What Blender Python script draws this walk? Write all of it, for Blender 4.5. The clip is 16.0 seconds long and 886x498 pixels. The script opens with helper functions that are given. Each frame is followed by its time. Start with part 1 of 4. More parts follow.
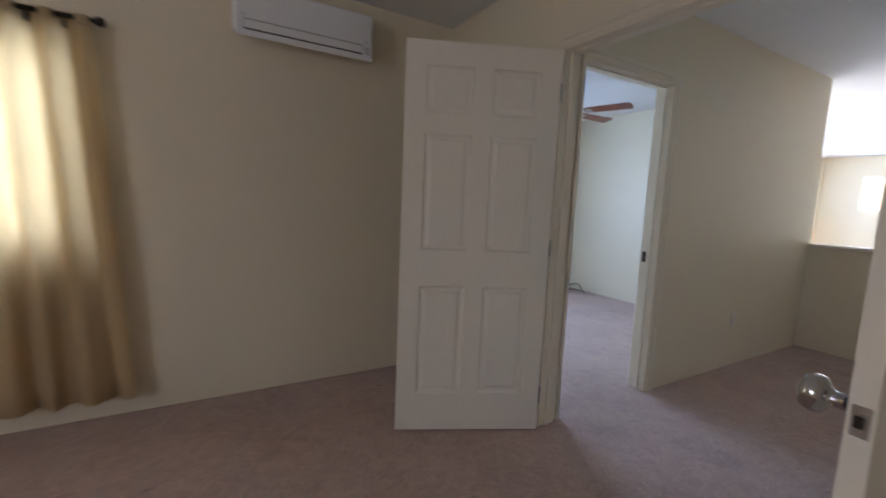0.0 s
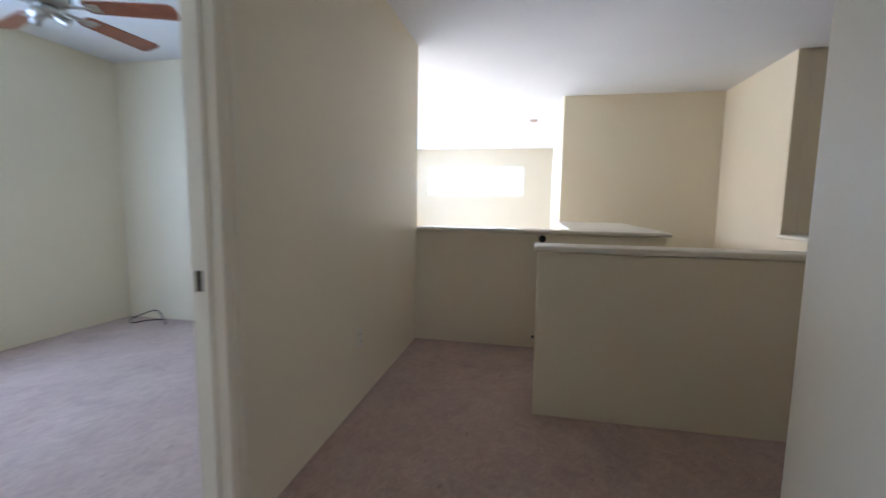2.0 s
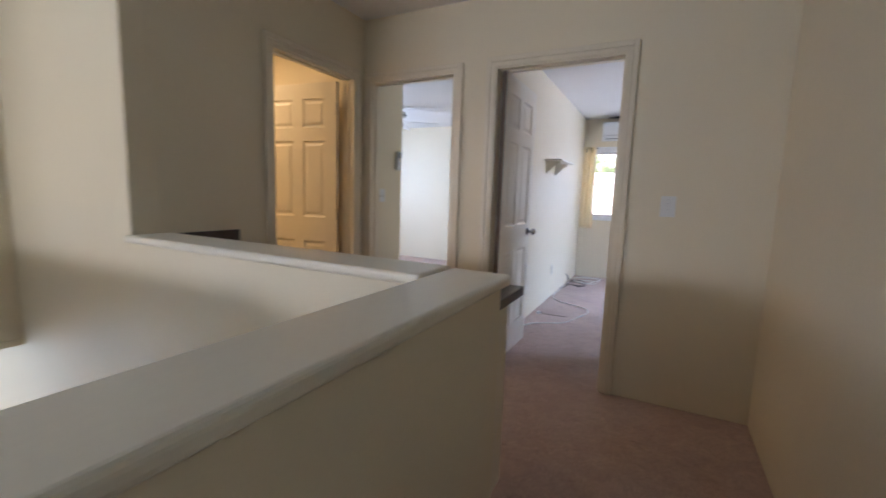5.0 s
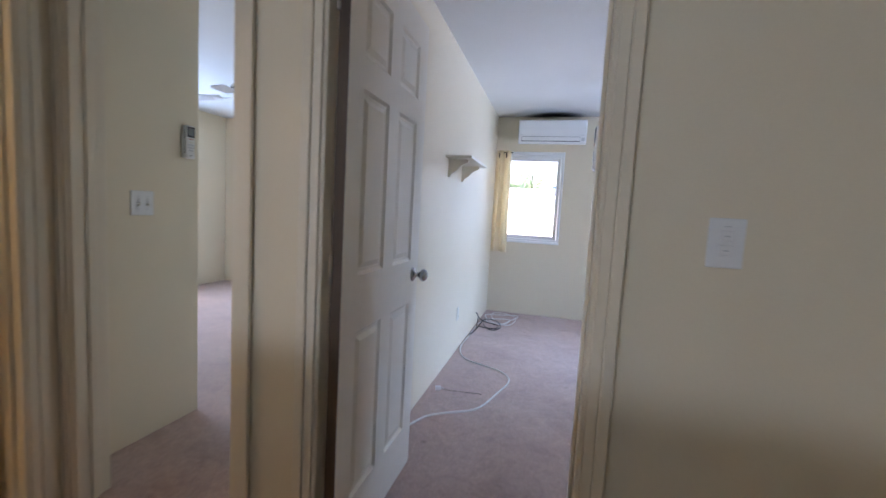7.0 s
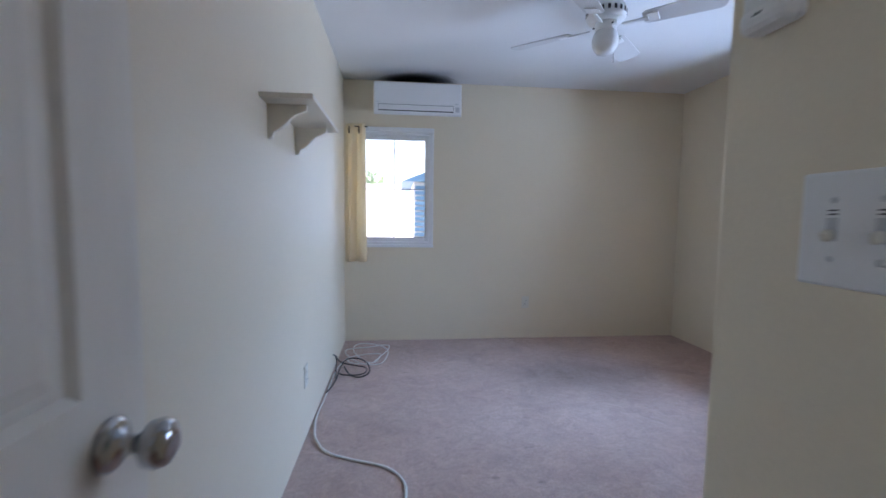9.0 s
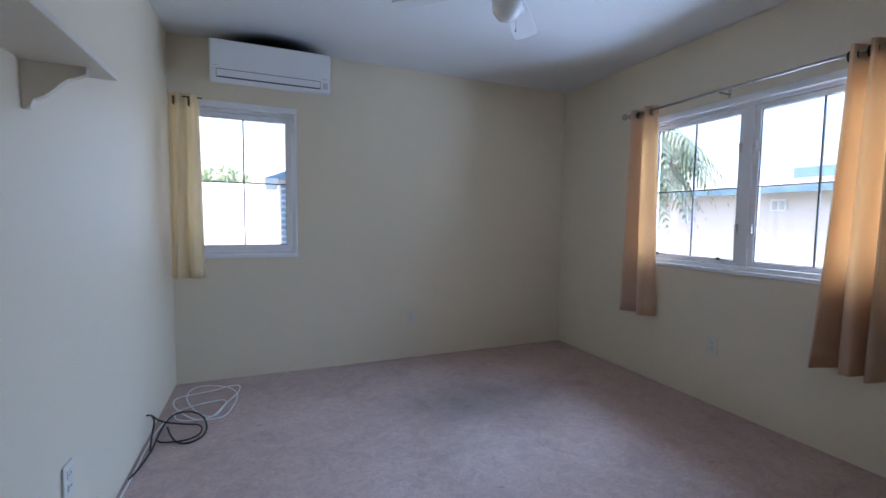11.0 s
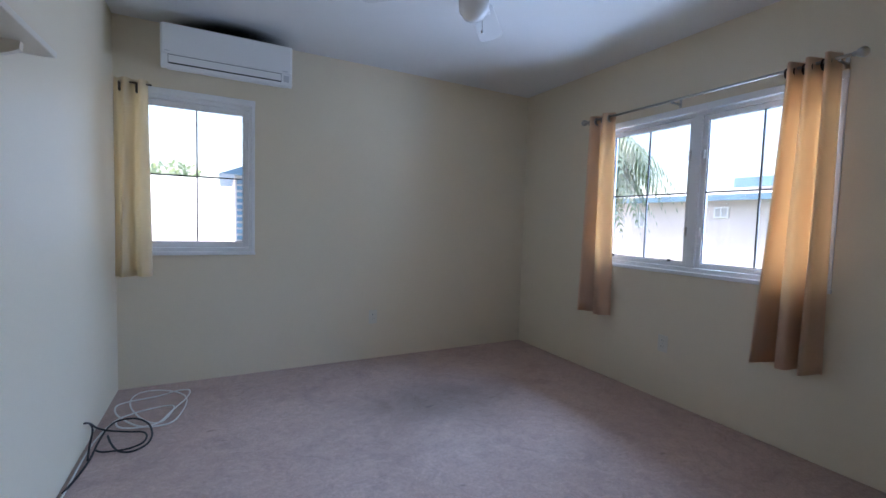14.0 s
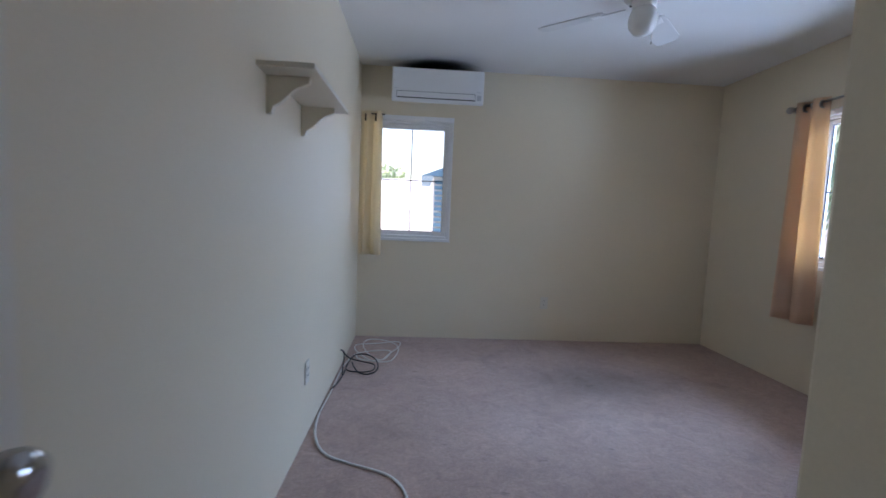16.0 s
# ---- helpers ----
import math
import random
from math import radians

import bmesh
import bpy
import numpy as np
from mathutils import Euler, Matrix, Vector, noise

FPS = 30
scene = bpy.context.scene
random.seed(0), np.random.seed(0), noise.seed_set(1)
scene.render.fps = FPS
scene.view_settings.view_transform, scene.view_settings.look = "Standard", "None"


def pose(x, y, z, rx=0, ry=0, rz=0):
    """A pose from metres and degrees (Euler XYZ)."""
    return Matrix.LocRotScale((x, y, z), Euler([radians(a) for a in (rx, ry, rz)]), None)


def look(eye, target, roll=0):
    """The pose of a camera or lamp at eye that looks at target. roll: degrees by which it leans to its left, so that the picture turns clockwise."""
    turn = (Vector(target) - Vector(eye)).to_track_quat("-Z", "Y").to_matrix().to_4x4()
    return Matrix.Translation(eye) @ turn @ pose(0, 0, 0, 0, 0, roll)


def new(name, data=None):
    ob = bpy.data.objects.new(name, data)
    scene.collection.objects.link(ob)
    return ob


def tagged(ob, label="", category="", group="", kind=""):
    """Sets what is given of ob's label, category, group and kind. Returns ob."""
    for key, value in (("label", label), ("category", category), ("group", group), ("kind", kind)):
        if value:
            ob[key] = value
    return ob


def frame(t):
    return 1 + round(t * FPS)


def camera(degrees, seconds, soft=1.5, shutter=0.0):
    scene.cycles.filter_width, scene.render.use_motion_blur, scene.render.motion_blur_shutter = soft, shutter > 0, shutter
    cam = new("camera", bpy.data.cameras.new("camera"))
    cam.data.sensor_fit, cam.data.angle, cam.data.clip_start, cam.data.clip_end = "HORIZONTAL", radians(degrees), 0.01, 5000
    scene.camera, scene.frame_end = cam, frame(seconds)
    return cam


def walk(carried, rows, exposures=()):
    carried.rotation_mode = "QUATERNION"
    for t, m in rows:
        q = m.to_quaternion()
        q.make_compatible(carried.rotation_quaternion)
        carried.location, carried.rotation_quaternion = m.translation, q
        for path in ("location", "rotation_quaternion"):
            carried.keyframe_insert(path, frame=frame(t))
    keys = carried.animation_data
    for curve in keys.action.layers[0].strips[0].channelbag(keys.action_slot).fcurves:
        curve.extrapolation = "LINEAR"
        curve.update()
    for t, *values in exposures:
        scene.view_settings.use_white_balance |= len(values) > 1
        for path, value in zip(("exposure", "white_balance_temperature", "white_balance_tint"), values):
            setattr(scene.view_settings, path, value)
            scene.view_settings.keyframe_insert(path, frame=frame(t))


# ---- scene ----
cam = camera(92.7, 16.0, 1.5, 0.5)
EXPOSURES = [(0, 2.98, 6850, 27), (0.5, 3.3, 6800, 26), (1, 3.3, 6800, 26), (1.7, 3.15, 6800, 25), (2.5, 3.03, 6950, 26), (3.2, 2.95, 6950, 25), (4.2, 2.72, 6800, 22), (5, 2.86, 6900, 25), (7.4, 2.74, 6300, 22), (8, 2.46, 6350, 24), (8.6, 2.28, 6250, 23), (9.5, 2.25, 6100, 20), (10.2, 2.08, 6100, 20), (12.3, 1.90, 6150, 19), (14.8, 1.90, 6150, 19), (16, 1.82, 6450, 20)]
PATH = [
    (0, (0.465, 0.119, 1.265), (-0.549, -1.589, 1.033), 2.5),
    (0.2, (0.372, -0.022, 1.254), (-0.755, -1.654, 0.994), 2.1),
    (0.5, (0.177, -0.204, 1.229), (-1.13, -1.694, 0.961), 2.7),
    (1, (-0.233, -0.442, 1.214), (-1.799, -1.653, 0.923), 3.7),
    (1.5, (-0.587, -0.566, 1.22), (-2.404, -1.368, 0.981), 1.9),
    (2, (-1.017, -0.603, 1.201), (-2.966, -0.998, 0.988), 0.9),
    (2.5, (-1.449, -0.61, 1.2), (-3.425, -0.79, 0.951), 1.7),
    (3, (-1.904, -0.579, 1.201), (-3.89, -0.495, 0.979), 1.3),
    (3.5, (-2.34, -0.411, 1.193), (-4.299, -0.07, 0.981), 2.1),
    (4, (-2.668, -0.221, 1.208), (-4.458, 0.652, 1.025), 1.8),
    (4.5, (-2.855, 0.067, 1.243), (-4.172, 1.549, 0.978), 0.9),
    (5, (-2.991, 0.458, 1.216), (-3.901, 2.221, 0.959), 1.9),
    (5.2, (-3.038, 0.608, 1.213), (-3.84, 2.423, 0.962), 1.7),
    (7.3, (-3.407, 2.330, 1.227), (-3.897, 4.264, 1.087), 2.7),
    (7.5, (-3.440, 2.510, 1.215), (-3.910, 4.451, 1.106), 2.3),
    (8, (-3.513, 2.852, 1.221), (-3.924, 4.806, 1.115), 3.0),
    (8.5, (-3.611, 3.122, 1.213), (-3.659, 5.119, 1.121), 0.8),
    (9, (-3.655, 3.368, 1.195), (-3.448, 5.351, 1.039), 0.7),
    (9.5, (-3.608, 3.648, 1.176), (-3.258, 5.613, 1.061), 1.2),
    (10, (-3.580, 3.841, 1.186), (-3.010, 5.754, 1.067), 0.9),
    (10.2, (-3.559, 3.895, 1.196), (-2.936, 5.791, 1.065), 0.8),
    (12.3, (-3.529, 3.973, 1.164), (-2.654, 5.768, 1.051), 1.3),
    (12.5, (-3.543, 3.961, 1.162), (-2.657, 5.75, 1.051), 1.4),
    (13, (-3.549, 3.96, 1.168), (-2.655, 5.745, 1.058), 1.5),
    (13.5, (-3.545, 3.963, 1.177), (-2.636, 5.741, 1.058), 1.8),
    (14, (-3.544, 3.967, 1.172), (-2.62, 5.736, 1.047), 1.7),
    (14.5, (-3.562, 3.979, 1.171), (-2.652, 5.751, 0.987), 0.8),
    (15, (-3.535, 3.893, 1.153), (-2.918, 5.782, 0.922), 2.2),
    (15.5, (-3.511, 3.705, 1.146), (-3.29, 5.681, 0.93), 2.7),
    (16, (-3.609, 3.523, 1.163), (-3.494, 5.512, 0.992), 2.4),
]
walk(cam, [(t, look(eye, target, roll)) for t, eye, target, roll in PATH], EXPOSURES)

# ---- world, sun and window light ----
world = bpy.data.worlds.new("sky_world")
scene.world = world
world.use_nodes = True
_wn = world.node_tree.nodes
_sky = _wn.new("ShaderNodeTexSky")
_sky.sky_type = "NISHITA"
_sky.sun_disc = False
_sky.sun_elevation = radians(70)
_sky.sun_rotation = radians(278)
_sky.dust_density = 3.0
_sky.air_density = 1.2
world.node_tree.links.new(_sky.outputs[0], _wn["Background"].inputs[0])
_wn["Background"].inputs[1].default_value = 0.15

sun_data = bpy.data.lights.new("sun", "SUN")
sun_data.energy, sun_data.angle, sun_data.color = 2.6, radians(12), (1.0, 0.96, 0.9)
sun = new("sun", sun_data)
sun.matrix_world = look((0, 0, 30), (11, -2, 0))


def window_light(name, eye, target, w, h, energy, color=(0.86, 0.93, 1.0)):
    d = bpy.data.lights.new(name, "AREA")
    d.shape, d.size, d.size_y, d.energy, d.color = "RECTANGLE", w, h, energy, color
    ob = new(name, d)
    ob.matrix_world = look(eye, target)
    return ob


SKYC = (0.73, 0.86, 1.0)
SKYB = (0.45, 0.675, 1.0)
SKYD = (0.31, 0.60, 1.0)
SKYL = (0.41, 0.655, 1.0)
window_light("sky_light_living_far", (-11.30, -1.9, -1.2), (-5, -1.7, -0.7), 3.0, 2.4, 11, SKYD)
window_light("sky_light_living_side", (-8.6, -3.78, -1.2), (-8.6, 0, -0.7), 3.2, 2.4, 15, SKYD)
window_light("sky_light_clerestory", (-11.44, -1.91, 1.76), (-5, -1.7, 1.5), 2.4, 0.7, 9, SKYD)
window_light("sky_light_side_clerestory", (-9.73, -3.93, 1.75), (-9.7, 0, 1.5), 1.6, 0.5, 7, SKYD)
window_light("sky_light_stair_clerestory", (-6.3, -3.76, 1.75), (-5.6, 0, 1.5), 2.3, 0.5, 13, SKYC)
window_light("sky_light_south_room", (-2.3, -4.64, 1.5), (-2.5, -1, 0.9), 1.6, 1.0, 9.5, (0.33, 0.60, 1.0))
window_light("sky_light_west_room", (-8.26, 5.6, 1.45), (-5, 5.6, 1.2), 1.6, 1.0, 15, SKYL)
window_light("sky_light_first_room", (1.8, -2.76, 1.45), (1.6, 0, 1.0), 1.5, 1.0, 7, SKYL)
window_light("sky_light_first_room_east", (3.56, 0.8, 1.45), (0, -1.5, 1.0), 1.4, 1.0, 3.2, SKYC)
window_light("sky_light_bedroom_north", (-3.70, 8.45, 1.15), (-3.70, 4, 1.0), 1.8, 2.0, 5, SKYB)
window_light("sky_light_bedroom_east", (0.30, 5.52, 0.80), (-4, 5.7, 1.6), 1.7, 1.5, 41, (0.49, 0.69, 1.0))
window_light("sky_light_bedroom_east_high", (1.55, 5.62, 2.90), (-2.3, 5.35, 0.55), 2.8, 1.8, 135, (0.38, 0.63, 1.0))
window_light("bath_lamp", (-6.2, 2.4, 2.40), (-6.2, 2.4, 0), 0.3, 0.3, 1.4, (1.0, 0.78, 0.45))

# ---- materials ----
MATS = {}


def material(name, color, rough=0.6, metal=0.0, vary=0.06, scale=3.0, fine=120.0, bump=0.1, bump_dist=0.002,
             second=None, spec=0.5, trans=0.0, sheen=0.0, stretch=(1, 1, 1), random_tint=0.0):
    """Procedural paint, cloth, metal or wood: two scales of variation and a fine relief."""
    m = bpy.data.materials.new(name)
    m.use_nodes = True
    nt = m.node_tree
    n, link = nt.nodes, nt.links.new
    b = n["Principled BSDF"]
    geo = n.new("ShaderNodeNewGeometry")
    mp = n.new("ShaderNodeMapping")
    mp.inputs["Scale"].default_value = stretch
    link(geo.outputs["Position"], mp.inputs["Vector"])
    big = n.new("ShaderNodeTexNoise")
    big.inputs["Scale"].default_value, big.inputs["Detail"].default_value = scale, 4
    small = n.new("ShaderNodeTexNoise")
    small.inputs["Scale"].default_value, small.inputs["Detail"].default_value = fine, 3
    link(mp.outputs[0], big.inputs["Vector"])
    link(mp.outputs[0], small.inputs["Vector"])
    ramp = n.new("ShaderNodeValToRGB")
    lo = second or [max(0, c * (1 - vary * 2)) for c in color]
    ramp.color_ramp.elements[0].position, ramp.color_ramp.elements[1].position = 0.33, 0.67
    ramp.color_ramp.elements[0].color, ramp.color_ramp.elements[1].color = (*lo, 1), (*color, 1)
    link(big.outputs["Fac"], ramp.inputs[0])
    mix = n.new("ShaderNodeMix")
    mix.data_type, mix.blend_type = "RGBA", "MULTIPLY"
    mix.inputs["Factor"].default_value = 1.0
    r2 = n.new("ShaderNodeMapRange")
    r2.inputs["From Min"].default_value, r2.inputs["From Max"].default_value = 0.3, 0.7
    r2.inputs["To Min"].default_value, r2.inputs["To Max"].default_value = 1 - vary, 1 + vary * 0.5
    link(small.outputs["Fac"], r2.inputs["Value"])
    link(ramp.outputs[0], mix.inputs["A"])
    link(r2.outputs[0], mix.inputs["B"])
    link(mix.outputs["Result"], b.inputs["Base Color"])
    b.inputs["Roughness"].default_value, b.inputs["Metallic"].default_value = rough, metal
    b.inputs["Specular IOR Level"].default_value = spec
    b.inputs["Transmission Weight"].default_value = trans
    if sheen:
        b.inputs["Sheen Weight"].default_value = sheen
    if bump:
        bp = n.new("ShaderNodeBump")
        bp.inputs["Strength"].default_value, bp.inputs["Distance"].default_value = bump, bump_dist
        link(small.outputs["Fac"], bp.inputs["Height"])
        link(bp.outputs[0], b.inputs["Normal"])
    MATS[name] = m
    return m


WALL = material("cream_wall_paint", (0.80, 0.705, 0.535), 0.5, vary=0.02, scale=1.2, fine=160, bump=0.18, bump_dist=0.0015)
CEIL = material("white_ceiling_paint", (0.80, 0.80, 0.79), 0.85, vary=0.02, scale=1.5, fine=140, bump=0.3, bump_dist=0.002)
TRIM = material("cream_trim_paint", (0.80, 0.715, 0.57), 0.38, vary=0.02, scale=2, fine=60, bump=0.05)
DOORP = material("white_door_paint", (0.80, 0.735, 0.62), 0.42, vary=0.02, scale=1.6, fine=90, bump=0.08, stretch=(1, 1, 0.15))
CAP = material("white_cap_paint", (0.80, 0.74, 0.62), 0.36, vary=0.02, scale=2, fine=80, bump=0.05)
PLAST = material("white_plastic", (0.80, 0.80, 0.79), 0.35, vary=0.01, scale=4, fine=200, bump=0.02)
FANW = material("off_white_blade", (0.64, 0.64, 0.63), 0.4, vary=0.02, scale=5, fine=120, bump=0.02)
PLAST2 = material("grey_white_plastic", (0.55, 0.56, 0.57), 0.4, vary=0.02, scale=8, fine=200, bump=0.02)
CREAMP = material("cream_plastic", (0.74, 0.70, 0.60), 0.4, vary=0.01, scale=4, fine=200, bump=0.02)
ORANGE = material("orange_button", (0.42, 0.17, 0.05), 0.45, vary=0.03, bump=0)
GAP = material("shadowed_plastic_gap", (0.26, 0.26, 0.27), 0.5, vary=0.02, bump=0)
DARK = material("dark_plastic", (0.02, 0.02, 0.022), 0.45, vary=0.05, scale=10, fine=200, bump=0.05)
LCD = material("grey_display", (0.22, 0.24, 0.24), 0.2, vary=0.03, bump=0)
CHROME = material("polished_chrome", (0.50, 0.50, 0.51), 0.12, 1.0, vary=0.03, scale=8, fine=150, bump=0.02)
NICKEL = material("brushed_nickel", (0.52, 0.50, 0.47), 0.32, 1.0, vary=0.05, scale=12, fine=250, bump=0.05)
BROWNEDGE = material("dark_brown_door_edge", (0.075, 0.045, 0.025), 0.6, vary=0.15, scale=8, fine=60, bump=0.1, stretch=(4, 4, 0.4))
BRONZE = material("dark_bronze", (0.06, 0.045, 0.035), 0.4, 0.8, vary=0.1, scale=10, fine=150, bump=0.05)
MUNTIN = material("dark_grey_muntin", (0.05, 0.055, 0.06), 0.4, vary=0.03, bump=0)
ALU = material("white_aluminium_frame", (0.85, 0.86, 0.87), 0.35, 0.0, vary=0.02, scale=5, fine=120, bump=0.03)
CHERRY = material("cherry_blade_wood", (0.32, 0.095, 0.045), 0.35, vary=0.15, scale=6, fine=40, bump=0.05, second=(0.22, 0.06, 0.03), stretch=(1, 1, 4))
LAMIN = material("brown_laminate", (0.085, 0.06, 0.055), 0.35, vary=0.15, scale=14, fine=120, bump=0.05, second=(0.06, 0.042, 0.038))
CABLE_W = material("white_cable_jacket", (0.82, 0.80, 0.76), 0.45, vary=0.03, scale=12, fine=120, bump=0.02)
CABLE_B = material("black_cable_jacket", (0.015, 0.015, 0.017), 0.45, vary=0.05, scale=12, fine=120, bump=0.02)
CURTAIN = material("tan_curtain_cloth", (0.78, 0.58, 0.44), 0.8, vary=0.06, scale=5, fine=400, bump=0.2, second=(0.72, 0.53, 0.40), sheen=0.1)
CURTAINY = material("yellow_curtain_cloth", (0.85, 0.76, 0.60), 0.8, vary=0.06, scale=5, fine=400, bump=0.2, second=(0.82, 0.71, 0.53), sheen=0.3)
SHEER = material("sheer_cream_cloth", (0.78, 0.62, 0.38), 0.85, vary=0.06, scale=4, fine=300, bump=0.2, sheen=0.2)
ROOFW = material("pale_roof_tile", (0.62, 0.62, 0.62), 0.7, vary=0.08, scale=2, fine=20, bump=0.3, bump_dist=0.02)
ROOFB = material("blue_grey_roof", (0.14, 0.25, 0.34), 0.6, vary=0.1, scale=2, fine=20, bump=0.2, bump_dist=0.02)
STUCCO = material("pale_pink_stucco", (0.80, 0.73, 0.70), 0.85, vary=0.04, scale=0.8, fine=40, bump=0.2, bump_dist=0.004)
LEAF = material("palm_leaf", (0.33, 0.41, 0.34), 0.5, vary=0.15, scale=4, fine=40, bump=0.1, second=(0.19, 0.26, 0.19))
TREELEAF = material("pale_tree_leaf", (0.34, 0.42, 0.30), 0.5, vary=0.15, scale=1.5, fine=20, bump=0.1, second=(0.22, 0.29, 0.19))
BARK = material("palm_bark", (0.22, 0.18, 0.14), 0.9, vary=0.15, scale=6, fine=40, bump=0.5, bump_dist=0.01)
GRASS = material("lawn_grass", (0.10, 0.13, 0.06), 0.9, vary=0.15, scale=0.3, fine=8, bump=0.4, bump_dist=0.03)


def translucent(mat, amount, tint):
    """Lets light through thin cloth."""
    nt = mat.node_tree
    out = nt.nodes["Material Output"]
    b = nt.nodes["Principled BSDF"]
    tr = nt.nodes.new("ShaderNodeBsdfTranslucent")
    tr.inputs["Color"].default_value = (*tint, 1)
    mx = nt.nodes.new("ShaderNodeMixShader")
    mx.inputs[0].default_value = amount
    nt.links.new(b.outputs[0], mx.inputs[1])
    nt.links.new(tr.outputs[0], mx.inputs[2])
    nt.links.new(mx.outputs[0], out.inputs["Surface"])


translucent(CURTAIN, 0.38, (0.95, 0.69, 0.40))
translucent(CURTAINY, 0.55, (0.96, 0.84, 0.60))
translucent(SHEER, 0.55, (0.90, 0.76, 0.54))
translucent(LEAF, 0.3, (0.2, 0.3, 0.08))
translucent(TREELEAF, 0.35, (0.4, 0.5, 0.25))


def carpet_material():
    """Cut-pile carpet: soft tufts, trodden patches and old stains."""
    m = material("mauve_carpet", (0.575, 0.405, 0.338), 0.95, vary=0.16, scale=2.2, fine=260, bump=0.6, bump_dist=0.005,
                 second=(0.515, 0.35, 0.288), sheen=0.25, spec=0.1)
    nt = m.node_tree
    n, link = nt.nodes, nt.links.new
    b = n["Principled BSDF"]
    base = b.inputs["Base Color"].links[0].from_socket
    geo = n.new("ShaderNodeNewGeometry")
    patch = n.new("ShaderNodeTexNoise")
    patch.inputs["Scale"].default_value, patch.inputs["Detail"].default_value, patch.inputs["Roughness"].default_value = 10.0, 6, 0.72
    patch.inputs["Distortion"].default_value = 1.4
    link(geo.outputs["Position"], patch.inputs["Vector"])
    rg = n.new("ShaderNodeMapRange")
    rg.inputs["From Min"].default_value, rg.inputs["From Max"].default_value = 0.32, 0.62
    rg.inputs["To Min"].default_value, rg.inputs["To Max"].default_value = 0.83, 1.06
    link(patch.outputs["Fac"], rg.inputs["Value"])
    vor = n.new("ShaderNodeTexNoise")
    vor.inputs["Scale"].default_value, vor.inputs["Detail"].default_value = 2.6, 6
    vor.inputs["Distortion"].default_value = 0.6
    link(geo.outputs["Position"], vor.inputs["Vector"])
    st = n.new("ShaderNodeMapRange")
    st.inputs["From Min"].default_value, st.inputs["From Max"].default_value = 0.28, 0.46
    st.inputs["To Min"].default_value, st.inputs["To Max"].default_value = 0.86, 1.0
    link(vor.outputs["Fac"], st.inputs["Value"])
    mul = n.new("ShaderNodeMath")
    mul.operation = "MULTIPLY"
    link(rg.outputs[0], mul.inputs[0])
    link(st.outputs[0], mul.inputs[1])
    tuft = n.new("ShaderNodeTexNoise")
    tuft.inputs["Scale"].default_value, tuft.inputs["Detail"].default_value, tuft.inputs["Roughness"].default_value = 55.0, 4, 0.75
    link(geo.outputs["Position"], tuft.inputs["Vector"])
    tr = n.new("ShaderNodeMapRange")
    tr.inputs["From Min"].default_value, tr.inputs["From Max"].default_value = 0.3, 0.7
    tr.inputs["To Min"].default_value, tr.inputs["To Max"].default_value = 0.84, 1.12
    link(tuft.outputs["Fac"], tr.inputs["Value"])
    mul2 = n.new("ShaderNodeMath")
    mul2.operation = "MULTIPLY"
    link(mul.outputs[0], mul2.inputs[0])
    link(tr.outputs[0], mul2.inputs[1])
    mul = mul2
    # an old soft stain in the middle of the bedroom floor, and small flecks
    off = n.new("ShaderNodeMapping")
    off.inputs["Location"].default_value, off.inputs["Scale"].default_value = (2.3 * 1.2, -6.4 * 1.9, 0), (1.2, 1.9, 0)
    link(geo.outputs["Position"], off.inputs["Vector"])
    ln = n.new("ShaderNodeVectorMath")
    ln.operation = "LENGTH"
    link(off.outputs[0], ln.inputs[0])
    wob = n.new("ShaderNodeMath")
    wob.operation = "MULTIPLY_ADD"
    link(vor.outputs["Fac"], wob.inputs[0])
    wob.inputs[1].default_value = 0.6
    link(ln.outputs["Value"], wob.inputs[2])
    blot = n.new("ShaderNodeMapRange")
    blot.interpolation_type = "SMOOTHSTEP"
    blot.inputs["From Min"].default_value, blot.inputs["From Max"].default_value = 0.25, 1.5
    blot.inputs["To Min"].default_value, blot.inputs["To Max"].default_value = 0.64, 1.0
    link(wob.outputs[0], blot.inputs["Value"])
    fk = n.new("ShaderNodeTexNoise")
    fk.inputs["Scale"].default_value, fk.inputs["Detail"].default_value = 9.0, 2
    fs = n.new("ShaderNodeMapping")
    fs.inputs["Scale"].default_value, fs.inputs["Rotation"].default_value = (1.0, 2.6, 1.0), (0, 0, 0.5)
    link(geo.outputs["Position"], fs.inputs["Vector"])
    link(fs.outputs[0], fk.inputs["Vector"])
    fr = n.new("ShaderNodeMapRange")
    fr.inputs["From Min"].default_value, fr.inputs["From Max"].default_value = 0.24, 0.31
    fr.inputs["To Min"].default_value, fr.inputs["To Max"].default_value = 0.68, 1.0
    link(fk.outputs["Fac"], fr.inputs["Value"])
    for sock in (blot.outputs[0], fr.outputs[0]):
        more = n.new("ShaderNodeMath")
        more.operation = "MULTIPLY"
        link(mul.outputs[0], more.inputs[0])
        link(sock, more.inputs[1])
        mul = more
    scuff = n.new("ShaderNodeBump")
    scuff.inputs["Strength"].default_value, scuff.inputs["Distance"].default_value = 0.35, 0.010
    link(patch.outputs["Fac"], scuff.inputs["Height"])
    fine_bump = b.inputs["Normal"].links[0].from_node
    link(scuff.outputs[0], fine_bump.inputs["Normal"])
    mx = n.new("ShaderNodeMix")
    mx.data_type, mx.blend_type = "RGBA", "MULTIPLY"
    mx.inputs["Factor"].default_value = 1.0
    link(base, mx.inputs["A"])
    link(mul.outputs[0], mx.inputs["B"])
    link(mx.outputs["Result"], b.inputs["Base Color"])
    return m


CARPET = carpet_material()


